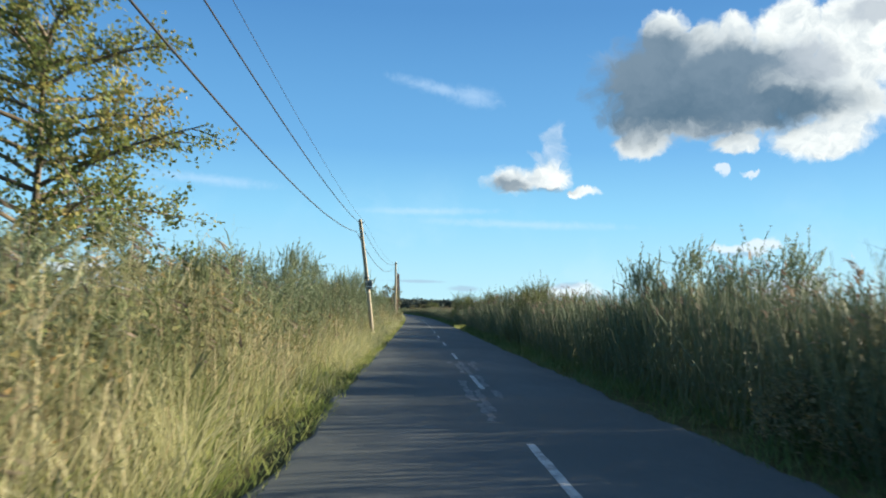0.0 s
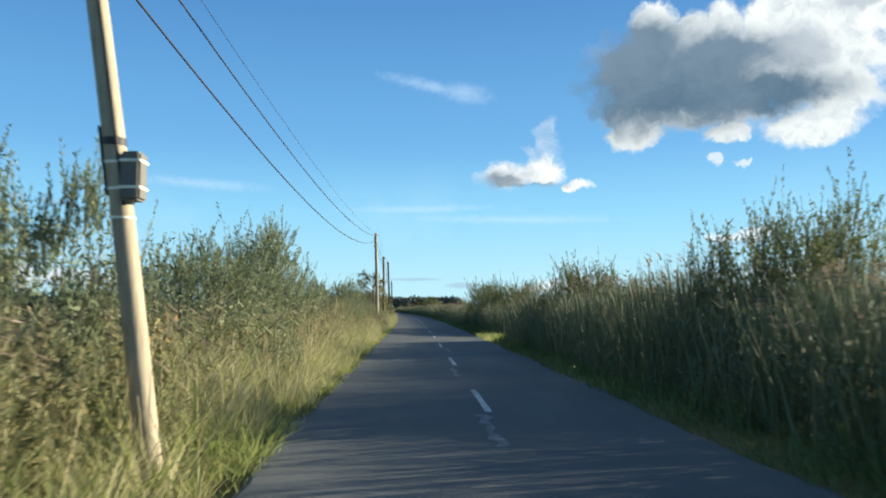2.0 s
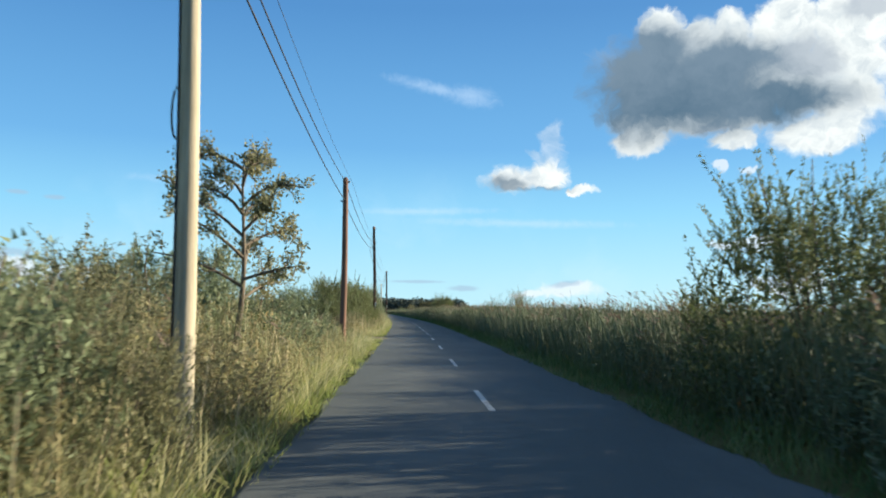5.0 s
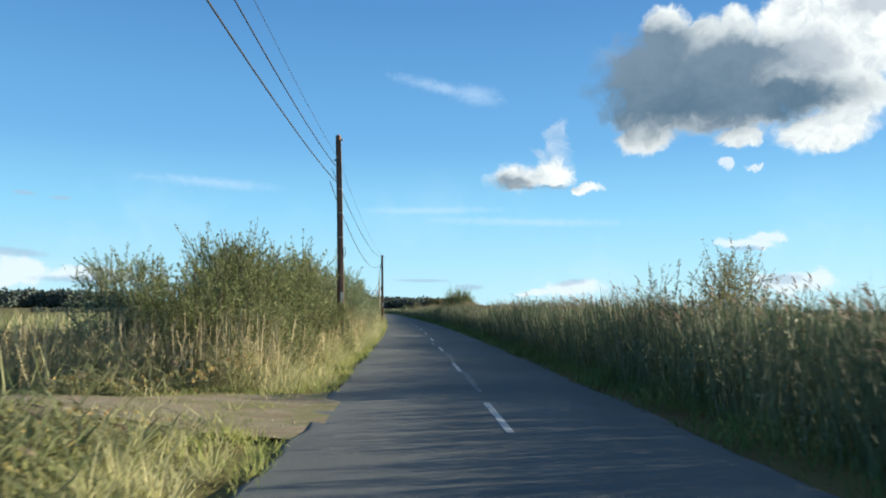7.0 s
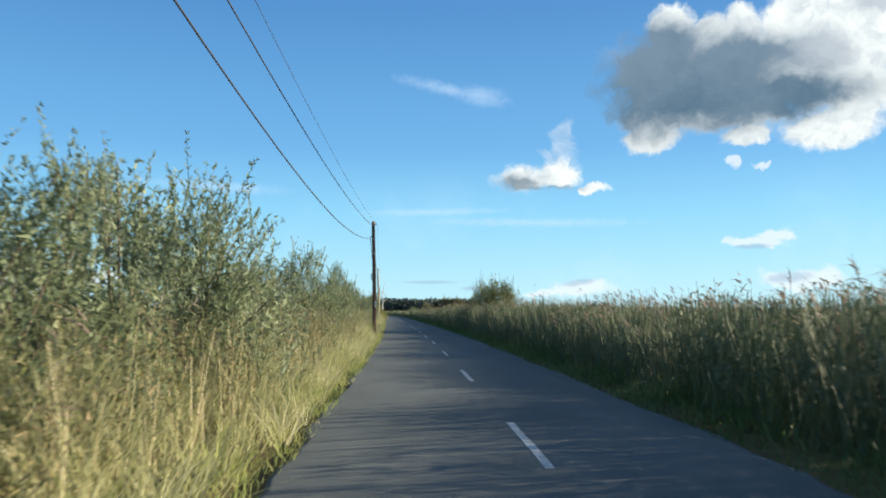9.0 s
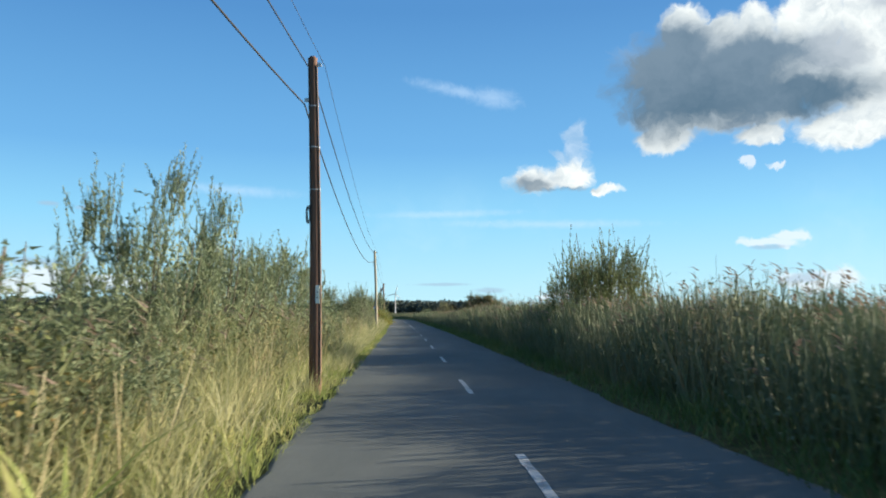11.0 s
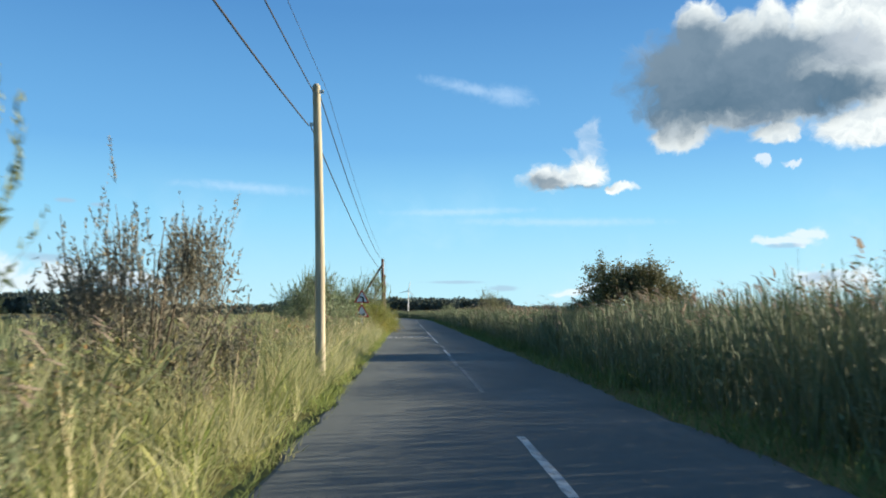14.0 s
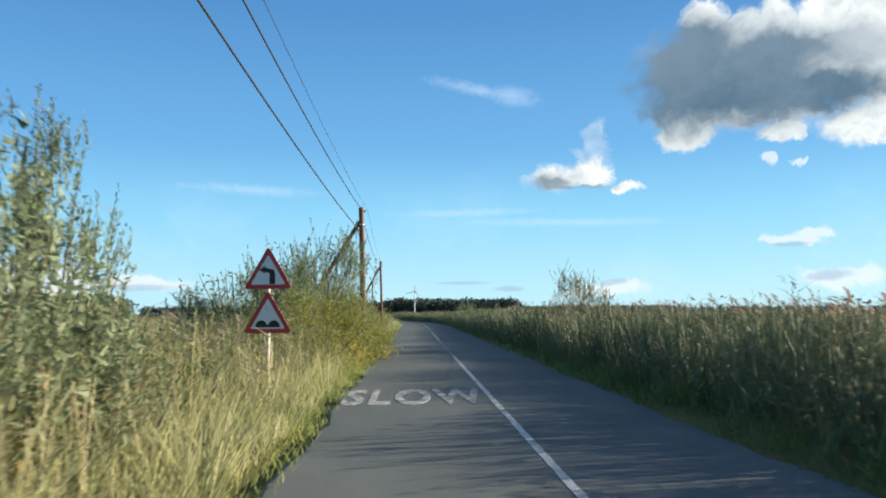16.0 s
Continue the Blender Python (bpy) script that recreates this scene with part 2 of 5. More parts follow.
WILLOW = leafy("willow_leaf", [(0.0, (0.094, 0.123, 0.069)), (0.4, (0.152, 0.19, 0.104)), (0.75, (0.222, 0.263, 0.155)), (1.0, (0.316, 0.335, 0.218))], 0.33, 0.45, 0.6)
LEAF_GREEN = leafy("olive_willow_leaf", [(0.0, (0.06, 0.08, 0.032)), (0.4, (0.11, 0.135, 0.055)), (0.75, (0.175, 0.195, 0.085)), (1.0, (0.27, 0.255, 0.13))], 0.33, 0.45)
SALLOW = leafy("sallow_leaf", [(0.0, (0.086, 0.099, 0.054)), (0.5, (0.176, 0.18, 0.097)), (0.85, (0.27, 0.243, 0.135)), (1.0, (0.342, 0.261, 0.126))], 0.38, 0.45)
DUSKY = leafy("dusky_leaf", [(0.0, (0.075, 0.075, 0.06)), (0.5, (0.165, 0.16, 0.12)), (0.85, (0.26, 0.235, 0.18)), (1.0, (0.34, 0.25, 0.17))], 0.3, 0.3)
TURNING = leafy("turning_leaf", [(0.0, (0.06, 0.09, 0.03)), (0.45, (0.153, 0.189, 0.06)), (0.75, (0.289, 0.261, 0.085)), (1.0, (0.374, 0.261, 0.11))], 0.42, 0.55)
AUTUMN = leafy("autumn_leaf", [(0.0, (0.064, 0.1, 0.03)), (0.4, (0.175, 0.21, 0.048)), (0.7, (0.331, 0.29, 0.072)), (1.0, (0.386, 0.25, 0.096))], 0.4, 0.45)
THORN = leafy("thorn_leaf", [(0.0, (0.065, 0.075, 0.035)), (0.6, (0.13, 0.12, 0.055)), (1.0, (0.28, 0.21, 0.08))], 0.25, 0.5)
GREEN = leafy("green_grass", [(0.0, (0.119, 0.167, 0.046)), (0.45, (0.232, 0.283, 0.088)), (0.75, (0.374, 0.384, 0.148)), (1.0, (0.591, 0.536, 0.258))], 0.45, 0.5)
STRAW = leafy("dry_grass", [(0.0, (0.144, 0.172, 0.071)), (0.35, (0.289, 0.3, 0.143)), (0.7, (0.441, 0.428, 0.239)), (1.0, (0.562, 0.544, 0.361))], 0.42, 0.5)
REED = leafy("reed_leaf", [(0.0, (0.094, 0.129, 0.05)), (0.45, (0.189, 0.215, 0.104)), (0.8, (0.305, 0.296, 0.17)), (1.0, (0.435, 0.406, 0.272))], 0.42, 0.5)
PLUME = leafy("reed_plume", [(0.0, (0.119, 0.093, 0.076)), (0.6, (0.23, 0.178, 0.14)), (1.0, (0.374, 0.306, 0.238))], 0.38, 0.3)
BRAMBLE = leafy("bramble_leaf", [(0.0, (0.06, 0.08, 0.03)), (0.4, (0.125, 0.14, 0.05)), (0.75, (0.24, 0.18, 0.07)), (1.0, (0.38, 0.21, 0.08))], 0.22, 0.5)
HERB = leafy("herb_leaf", [(0.0, (0.10, 0.105, 0.05)), (0.4, (0.19, 0.19, 0.09)), (0.75, (0.29, 0.25, 0.13)), (1.0, (0.38, 0.28, 0.17))], 0.33, 0.45)
STALK = leafy("pale_stalk", [(0.0, (0.221, 0.187, 0.102)), (0.5, (0.391, 0.332, 0.196)), (1.0, (0.578, 0.51, 0.34))], 0.15, 0.25)
# shaded copy of the verge grass: the bank's shade is put into the green
SHADE_GRASS = leafy("shaded_green_grass", [(0.0, (0.055, 0.105, 0.035)), (0.6, (0.111, 0.172, 0.059)), (1.0, (0.265, 0.265, 0.117))], 0.25, 0.5)
# herb green darkened so that the right bank's shade is in the colour
SHADED_HERB = leafy("shaded_herb_leaf", [(0.0, (0.077, 0.114, 0.064)), (0.5, (0.124, 0.158, 0.086)), (0.9, (0.184, 0.188, 0.112)), (1.0, (0.253, 0.202, 0.122))], 0.12, 0.5)
# reed leaf for the right bed, darker and less translucent to paint its shade
REED_SHADED = leafy("shaded_reed_leaf", [(0.0, (0.087, 0.115, 0.067)), (0.5, (0.125, 0.148, 0.086)), (0.85, (0.164, 0.173, 0.106)), (1.0, (0.233, 0.205, 0.141))], 0.12, 0.5)
# far foliage: the air's haze is painted in as a paler, bluish green
HAZED_LEAF = leafy("hazed_far_leaf", [(0.0, (0.05, 0.07, 0.068)), (0.6, (0.075, 0.098, 0.085)), (1.0, (0.11, 0.125, 0.085))], 0.1, 0.4, 0.9, 0.02)

BARK, t_, b_ = material("bark", 0.9)
t_.links.new(ramp(t_, noise_at(t_, 9, 5, 0.7, (1, 1, 0.25)), [(0.3, (0.05, 0.04, 0.03)), (0.7, (0.17, 0.14, 0.10))]), b_.inputs["Base Color"])
bump(t_, b_, noise_at(t_, 22, 4, 0.7, (1, 1, 0.2)), 0.6)


def timber(name, dark, light, streak_rgb):
    m, t, b = material(name, 0.85)
    grain = noise_at(t, 12, 6, 0.7, (1, 1, 0.06))
    stain = noise_at(t, 1.3, 4, 0.65, (1, 1, 0.5))
    rgb = ramp(t, grain, [(0.28, dark), (0.72, light)])
    rgb = blend(t, step(t, stain, 0.5, 0.72, 0.0, 0.75), rgb, streak_rgb)
    t.links.new(rgb, b.inputs["Base Color"])
    bump(t, b, grain, 0.7, 0.006)
    return m


GREY_POLE = timber("weathered_timber", (0.20, 0.17, 0.12), (0.46, 0.41, 0.30), (0.22, 0.21, 0.14))
BROWN_POLE = timber("creosoted_timber", (0.075, 0.042, 0.03), (0.20, 0.11, 0.075), (0.10, 0.075, 0.06))


def plain(name, rgb, rough=0.5, metal=0.0, wear=0.25, scale=14):
    m, t, b = material(name, rough, metal, 0.4)
    dirt = tuple(c * 0.55 + 0.02 for c in rgb)
    t.links.new(blend(t, step(t, noise_at(t, scale, 5, 0.7), 0.45, 0.8, 0.0, wear), rgb, dirt), b.inputs["Base Color"])
    return m


CABLE = plain("black_cable", (0.02, 0.02, 0.022), 0.6)
STEEL = plain("galvanised_steel", (0.42, 0.43, 0.43), 0.45, 0.7)
BOX_GREY = plain("grey_box_cover", (0.12, 0.12, 0.105), 0.6)
WHITE_BAND = plain("white_band", (0.72, 0.72, 0.62), 0.5)
SIGN_RED = plain("sign_red", (0.42, 0.035, 0.035), 0.4)
SIGN_WHITE = plain("sign_white", (0.62, 0.63, 0.62), 0.4, 0.0, 0.15)
SIGN_BLACK = plain("sign_black", (0.015, 0.015, 0.017), 0.45)
SIGN_BACK = plain("sign_back_grey", (0.28, 0.29, 0.29), 0.5)
TURBINE = plain("turbine_white", (0.5, 0.52, 0.54), 0.5)

# asphalt: fine stones, tar-dark wheel tracks, pale worn patches
ASPHALT, t_, b_ = material("asphalt", 0.85, 0.0, 0.12)
stones = noise_at(t_, 90, 3, 0.7)
patches = noise_at(t_, 0.45, 5, 0.65, (1, 0.35, 1))
blots = noise_at(t_, 2.2, 5, 0.7)
rgb = ramp(t_, stones, [(0.3, (0.052, 0.060, 0.061)), (0.7, (0.114, 0.128, 0.127))])
rgb = blend(t_, step(t_, patches, 0.42, 0.68, 0.0, 0.55), rgb, (0.128, 0.139, 0.136))
rgb = blend(t_, step(t_, blots, 0.56, 0.74, 0.0, 0.5), rgb, (0.075, 0.078, 0.077))
t_.links.new(rgb, b_.inputs["Base Color"])
bump(t_, b_, stones, 0.5, 0.006)

# road paint, worn through in places
PAINT, t_, b_ = material("road_paint", 0.7, 0.0, 0.3)
worn = step(t_, noise_at(t_, 6, 6, 0.75, (1, 0.6, 1)), 0.42, 0.6, 0.0, 0.75)
t_.links.new(blend(t_, worn, (0.43, 0.435, 0.42), (0.14, 0.145, 0.145)), b_.inputs["Base Color"])
OLD_PAINT, t_, b_ = material("worn_road_paint", 0.75, 0.0, 0.3)
worn = step(t_, noise_at(t_, 7, 6, 0.8, (1, 0.8, 1)), 0.34, 0.56, 0.25, 1.0)
t_.links.new(blend(t_, worn, (0.27, 0.275, 0.27), (0.085, 0.09, 0.093)), b_.inputs["Base Color"])

WORD_PAINT, t_, b_ = material("faded_road_paint", 0.72, 0.0, 0.3)
worn = step(t_, noise_at(t_, 2.6, 6, 0.78), 0.38, 0.58, 0.15, 0.95)
t_.links.new(blend(t_, worn, (0.46, 0.46, 0.44), (0.085, 0.085, 0.085)), b_.inputs["Base Color"])

# marsh ground: damp soil, moss and litter
GROUND, t_, b_ = material("marsh_ground", 0.95, 0.0, 0.1)
wide = noise_at(t_, 0.03, 4, 0.6)
fine = noise_at(t_, 3.0, 6, 0.7)
rgb = ramp(t_, fine, [(0.25, (0.030, 0.034, 0.014)), (0.55, (0.075, 0.075, 0.03)), (0.8, (0.16, 0.13, 0.06))])
rgb = blend(t_, step(t_, wide, 0.42, 0.6, 0.0, 0.8), rgb, (0.16, 0.15, 0.055))
rgb = blend(t_, step(t_, noise_at(t_, 0.012, 3, 0.5), 0.5, 0.65, 0.0, 0.6), rgb, (0.15, 0.085, 0.05))
t_.links.new(rgb, b_.inputs["Base Color"])
bump(t_, b_, fine, 0.8, 0.05)

GRAVEL, t_, b_ = material("gravel_track", 0.9, 0.0, 0.2)
grit = noise_at(t_, 28, 4, 0.8)
rgb = ramp(t_, grit, [(0.3, (0.10, 0.085, 0.055)), (0.7, (0.30, 0.26, 0.185))])
rgb = blend(t_, step(t_, noise_at(t_, 1.3, 6, 0.75, (0.6, 1.6, 1)), 0.42, 0.62, 0.0, 0.8), rgb, (0.15, 0.115, 0.066))
rgb = blend(t_, step(t_, noise_at(t_, 1.1, 6, 0.75), 0.46, 0.6, 0.0, 0.85), rgb, (0.13, 0.135, 0.055))
t_.links.new(rgb, b_.inputs["Base Color"])
bump(t_, b_, grit, 0.8, 0.02)
STONE, t_, b_ = material("pale_stone", 0.85, 0.0, 0.25)
each = node(t_, "ShaderNodeNewGeometry").outputs["Random Per Island"]
t_.links.new(ramp(t_, each, [(0.0, (0.12, 0.10, 0.075)), (0.6, (0.26, 0.225, 0.165)), (1.0, (0.40, 0.36, 0.28))]), b_.inputs["Base Color"])

# ---------------------------------------------------------------- mesh helpers
rng = np.random.default_rng(7)


def mesh_of(name, verts, faces, mat=None, smooth=False):
    """A mesh from arrays: verts (n, 3), faces (m, 3 or 4)."""
    me = bpy.data.meshes.new(name)
    verts = np.ascontiguousarray(verts, dtype=np.float32)
    faces = np.ascontiguousarray(faces, dtype=np.int32)
    m, k = faces.shape
    me.vertices.add(len(verts))
    me.vertices.foreach_set("co", verts.ravel())
    me.loops.add(m * k)
    me.loops.foreach_set("vertex_index", faces.ravel())
    me.polygons.add(m)
    me.polygons.foreach_set("loop_start", np.arange(0, m * k, k, dtype=np.int32))
    me.polygons.foreach_set("loop_total", np.full(m, k, dtype=np.int32))
    if smooth:
        me.polygons.foreach_set("use_smooth", np.ones(m, dtype=bool))
    if mat:
        me.materials.append(mat)
    me.update(calc_edges=True)
    return me


class Heap:
    """Gathers quads from many pieces into one mesh."""

    def __init__(self):
        self.v, self.f, self.n = [], [], 0

    def add(self, verts, faces):
        self.v.append(np.asarray(verts, dtype=np.float32).reshape(-1, 3))
        self.f.append(np.asarray(faces, dtype=np.int64) + self.n)
        self.n += len(self.v[-1])
        return self

    def mesh(self, name, mat, smooth=False):
        return mesh_of(name, np.concatenate(self.v), np.concatenate(self.f), mat, smooth)


def ribbons(base, way, length, width, droop, levels=2, taper=0.15, face=None):
    """Bent blades as bands of quads. base (n, 3); way (n, 3) unit first direction; droop: how far the tip falls off along its horizontal lean."""
    n = len(base)
    face = rng.uniform(0, 2 * np.pi, n) if face is None else face
    side = np.stack([np.cos(face), np.sin(face), np.zeros(n)], 1)
    flat = way.copy()
    flat[:, 2] = 0
    flat /= np.maximum(np.linalg.norm(flat, axis=1, keepdims=True), 1e-4)
    rows = []
    for k in range(levels + 1):
        u = k / levels
        p = base + way * (length * u)[:, None] + (flat * 0.6 - np.array([0, 0, 0.6])) * (length * droop * u * u)[:, None]
        w = (width * (1 - (1 - taper) * u ** 1.5) / 2)[:, None]
        rows += [p - side * w, p + side * w]
    verts = np.stack(rows, 1).reshape(-1, 3)
    a = np.arange(n)[:, None] * (2 * (levels + 1)) + np.arange(levels)[None, :] * 2
    a = a.reshape(-1)
    return verts, np.stack([a, a + 1, a + 3, a + 2], 1)


def leaves(at, way, length, width):
    """Pointed leaves, one quad each, folded a little."""
    n = len(at)
    roll = rng.normal(size=(n, 3))
    side = np.cross(way, roll)
    side /= np.maximum(np.linalg.norm(side, axis=1, keepdims=True), 1e-4)
    mid = at + way * (length * 0.45)[:, None]
    w = (width / 2)[:, None]
    verts = np.stack([at, mid - side * w, at + way * length[:, None], mid + side * w], 1).reshape(-1, 3)
    a = np.arange(n) * 4
    return verts, np.stack([a, a + 1, a + 2, a + 3], 1)


def slivers(at, way, length, width):
    """Narrow pointed leaves, one triangle each, for foliage seen as a mass."""
    side = np.cross(way, rng.normal(size=(len(at), 3)))
    side /= np.maximum(np.linalg.norm(side, axis=1, keepdims=True), 1e-4)
    w = (width / 2)[:, None]
    foot = at + way * (length * 0.1)[:, None]
    verts = np.stack([foot - side * w, foot + side * w, at + way * length[:, None]], 1).reshape(-1, 3)
    a = np.arange(len(at)) * 3
    return verts, np.stack([a, a + 1, a + 2], 1)


def tubes(paths, radii, sides=4):
    """Round tapered limbs. paths (n, k, 3), radii (n, k)."""
    n, k, _ = paths.shape
    tang = np.gradient(paths, axis=1)
    tang /= np.maximum(np.linalg.norm(tang, axis=2, keepdims=True), 1e-6)
    ref = np.where(np.abs(tang[..., 2:3]) > 0.9, np.array([1.0, 0, 0]), np.array([0, 0, 1.0]))
    u = np.cross(tang, ref)
    u /= np.maximum(np.linalg.norm(u, axis=2, keepdims=True), 1e-6)
    v = np.cross(tang, u)
    ang = np.arange(sides) * 2 * np.pi / sides
    ring = paths[:, :, None] + radii[:, :, None, None] * (u[:, :, None] * np.cos(ang)[:, None] + v[:, :, None] * np.sin(ang)[:, None])
    idx = np.arange(n * k * sides).reshape(n, k, sides)
    a, b = idx[:, :-1], idx[:, 1:]
    f = np.stack([a, np.roll(a, -1, 2), np.roll(b, -1, 2), b], -1).reshape(-1, 4)
    return ring.reshape(-1, 3), f


def unit(v):
    return v / np.maximum(np.linalg.norm(v, axis=-1, keepdims=True), 1e-6)


def thing(name, label, category, group="", at=None):
    ob = new(name)
    ob.empty_display_size = 0.2
    if at is not None:
        ob.matrix_world = at
    return tagged(ob, label, category, group)


def part(name, me, parent, label=""):
    ob = new(name, me)
    ob.parent = parent
    return tagged(ob, label) if label else ob


def setting(name, me, label, category, kind="structure"):
    return tagged(new(name, me), label, category, "", kind)


def bm_mesh(name, bm, mat, smooth=False):
    me = bpy.data.meshes.new(name)
    bm.to_mesh(me)
    bm.free()
    me.materials.append(mat)
    if smooth:
        me.polygons.foreach_set("use_smooth", np.ones(len(me.polygons), dtype=bool))
    return me


def box_bm(sx, sy, sz, bevel=0.01, at=(0, 0, 0)):
    bm = bmesh.new()
    bmesh.ops.create_cube(bm, size=1, matrix=Matrix.Translation(at) @ Matrix.Diagonal((sx, sy, sz, 1)))
    if bevel:
        bmesh.ops.bevel(bm, geom=bm.edges[:], offset=bevel, segments=2, affect="EDGES")
    return bm


def place(s, lat, z=0.0, turn=0.0):
    x, y = on_road(s, lat)
    return pose(float(x), float(y), z, 0, 0, heading(s) + turn)

# ---------------------------------------------------------------- ground, road
EDGE_L, EDGE_R, CENTRE = -1.32, 3.35, 1.16


def near_road(x, y):
    """Distance from the road's middle for arrays of places."""
    rx, ry = on_road(S_GRID[::4], np.full(len(S_GRID[::4]), 1.0))
    d = np.full(x.shape, 1e9)
    for a, b in zip(rx, ry):
        d = np.minimum(d, (x - a) ** 2 + (y - b) ** 2)
    return np.sqrt(d)


def build_ground():
    xs = np.concatenate([[-4800, -2500, -1200, -600, -300, -150, -90, -60, -40, -28], np.arange(-20, 28, 0.8), [32, 42, 60, 90, 150, 300, 600, 1200, 2500, 4800]])
    ys = np.concatenate([[-4800, -1500, -500, -200, -100], np.arange(-60, 340, 2.0), [350, 370, 400, 440, 500, 600, 750, 1000, 1500, 2500, 4800]])
    gx, gy = np.meshgrid(xs, ys)
    d = near_road(gx, gy)
    z = 0.05 * np.sin(gx * 1.7 + gy * 0.31) * np.cos(gy * 0.83 - gx * 0.4)
    z = np.where(d < 3.2, -0.09, np.clip((d - 3.2) * 0.12, 0, 0.10) - 0.07 + z * np.clip((d - 2.4) / 3, 0, 1))
    z -= 0.35 * np.clip((d - 9) / 6, 0, 1)
    n, m = gx.shape
    idx = np.arange(n * m).reshape(n, m)
    f = np.stack([idx[:-1, :-1], idx[:-1, 1:], idx[1:, 1:], idx[1:, :-1]], -1).reshape(-1, 4)
    return mesh_of("ground", np.stack([gx, gy, z], -1).reshape(-1, 3), f, GROUND, True)


setting("ground", build_ground(), "damp marsh ground with moss, litter and rough grass", "ground")


def road_z(lat):
    return -0.0018 * np.abs(lat - CENTRE) ** 1.6


def build_road():
    s = np.arange(-70.0, 505.0, 0.5)
    wob = 0.05 * np.sin(s * 0.9) + 0.035 * np.sin(s * 2.7 + 1) + rng.normal(0, 0.02, len(s))
    wob2 = 0.06 * np.sin(s * 0.7 + 2) + rng.normal(0, 0.03, len(s))
    cols = []
    for k, (lat, drop) in enumerate(((EDGE_L - 0.05, 0.12), (EDGE_L, 0.004), (EDGE_L + 0.05, 0), (EDGE_L + 0.12, 0), (-0.6, 0), (0.3, 0), (CENTRE, 0), (2.1, 0), (2.9, 0), (EDGE_R - 0.12, 0), (EDGE_R - 0.05, 0), (EDGE_R, 0.004), (EDGE_R + 0.05, 0.12))):
        w = wob if k < 4 else wob2 if k > 8 else 0 * wob
        x, y = on_road(s, lat + w)
        cols.append(np.stack([x, y, road_z(np.full(len(s), lat)) - drop], 1))
    v = np.stack(cols, 1)
    n, m, _ = v.shape
    idx = np.arange(n * m).reshape(n, m)
    f = np.stack([idx[:-1, :-1], idx[:-1, 1:], idx[1:, 1:], idx[1:, :-1]], -1).reshape(-1, 4)
    return mesh_of("road", v.reshape(-1, 3), f, ASPHALT)


road = setting("road", build_road(), "narrow grey asphalt lane with crumbling edges and worn tracks", "road")


def strip(name, s0, s1, lat, width, mat, parent, ragged=0.004, label=""):
    """A painted line: a thin slab that follows the road, with slightly ragged edges."""
    n = max(int((s1 - s0) / 0.25), 3)
    s = np.linspace(s0, s1, n + 1)
    h = Heap()
    rows = []
    for off, z in ((-width / 2, -0.004), (-width / 2, 0.004), (width / 2, 0.004), (width / 2, -0.004)):
        x, y = on_road(s, lat + off + rng.normal(0, ragged, n + 1))
        rows.append(np.stack([x, y, np.full(n + 1, float(road_z(np.array(lat + off))) + z)], 1))
    idx = np.arange((n + 1) * 4).reshape(n + 1, 4)
    h.add(np.stack(rows, 1), np.stack([idx[:-1, :-1], idx[:-1, 1:], idx[1:, 1:], idx[1:, :-1]], -1).reshape(-1, 4))
    h.f.append(np.array([[0, 1, 2, 3], [4 * n + 3, 4 * n + 2, 4 * n + 1, 4 * n]]))
    me = h.mesh(name, mat)
    me.polygons.foreach_set("use_smooth", np.zeros(len(me.polygons), dtype=bool))
    return part(name, me, parent, label)


# centre line: 3 m marks with 6 m gaps, then 6 m warning marks with 3 m gaps before the bend
for k in range(-5, 24):
    far_end = 8.72 + 9.0 * k
    strip("centre_mark", far_end - 2.95, far_end, CENTRE, 0.092, PAINT, road)
for s0, s1, mat in ((220.7, 226.7, OLD_PAINT), (231.9, 235.8, PAINT), (242.2, 247.6, PAINT), (247.8, 252.4, PAINT), (252.6, 262.0, PAINT), (262.3, 275.0, OLD_PAINT), (275.3, 292.0, PAINT), (298.0, 304.0, PAINT),
                    (307.0, 313.0, PAINT), (316.0, 322.0, PAINT), (325.0, 331.0, PAINT)):
    strip("warning_mark", s0, s1, CENTRE, 0.085, mat, road, 0.004)
# remains of older lines beside the newer ones
for s0, s1, lat in ((10.4, 12.4, 0.92), (11.5, 14.6, 1.02), (13.2, 14.6, 1.36), (15.2, 17.9, 1.29), (17.8, 22.6, 1.17), (18.5, 21.5, 1.03), (12.8, 16.5, 0.86), (19.2, 22.2, 1.42), (21.6, 22.4, 0.88), (21.8, 22.8, 1.56),
                    (39.0, 41.5, 1.03), (47.5, 49.6, 1.03), (56.5, 59.0, 1.29), (74.7, 76.6, 1.18), (75.0, 76.2, 1.3), (118.4, 122.6, 1.22), (126.0, 131.0, 1.2), (136.4, 138.8, 1.03), (227.4, 231.8, 1.13),
                    (236.6, 240.2, 1.2)):
    strip("worn_mark", s0, s1, lat, 0.1, OLD_PAINT, road, 0.03, "patchy remains of old white paint")


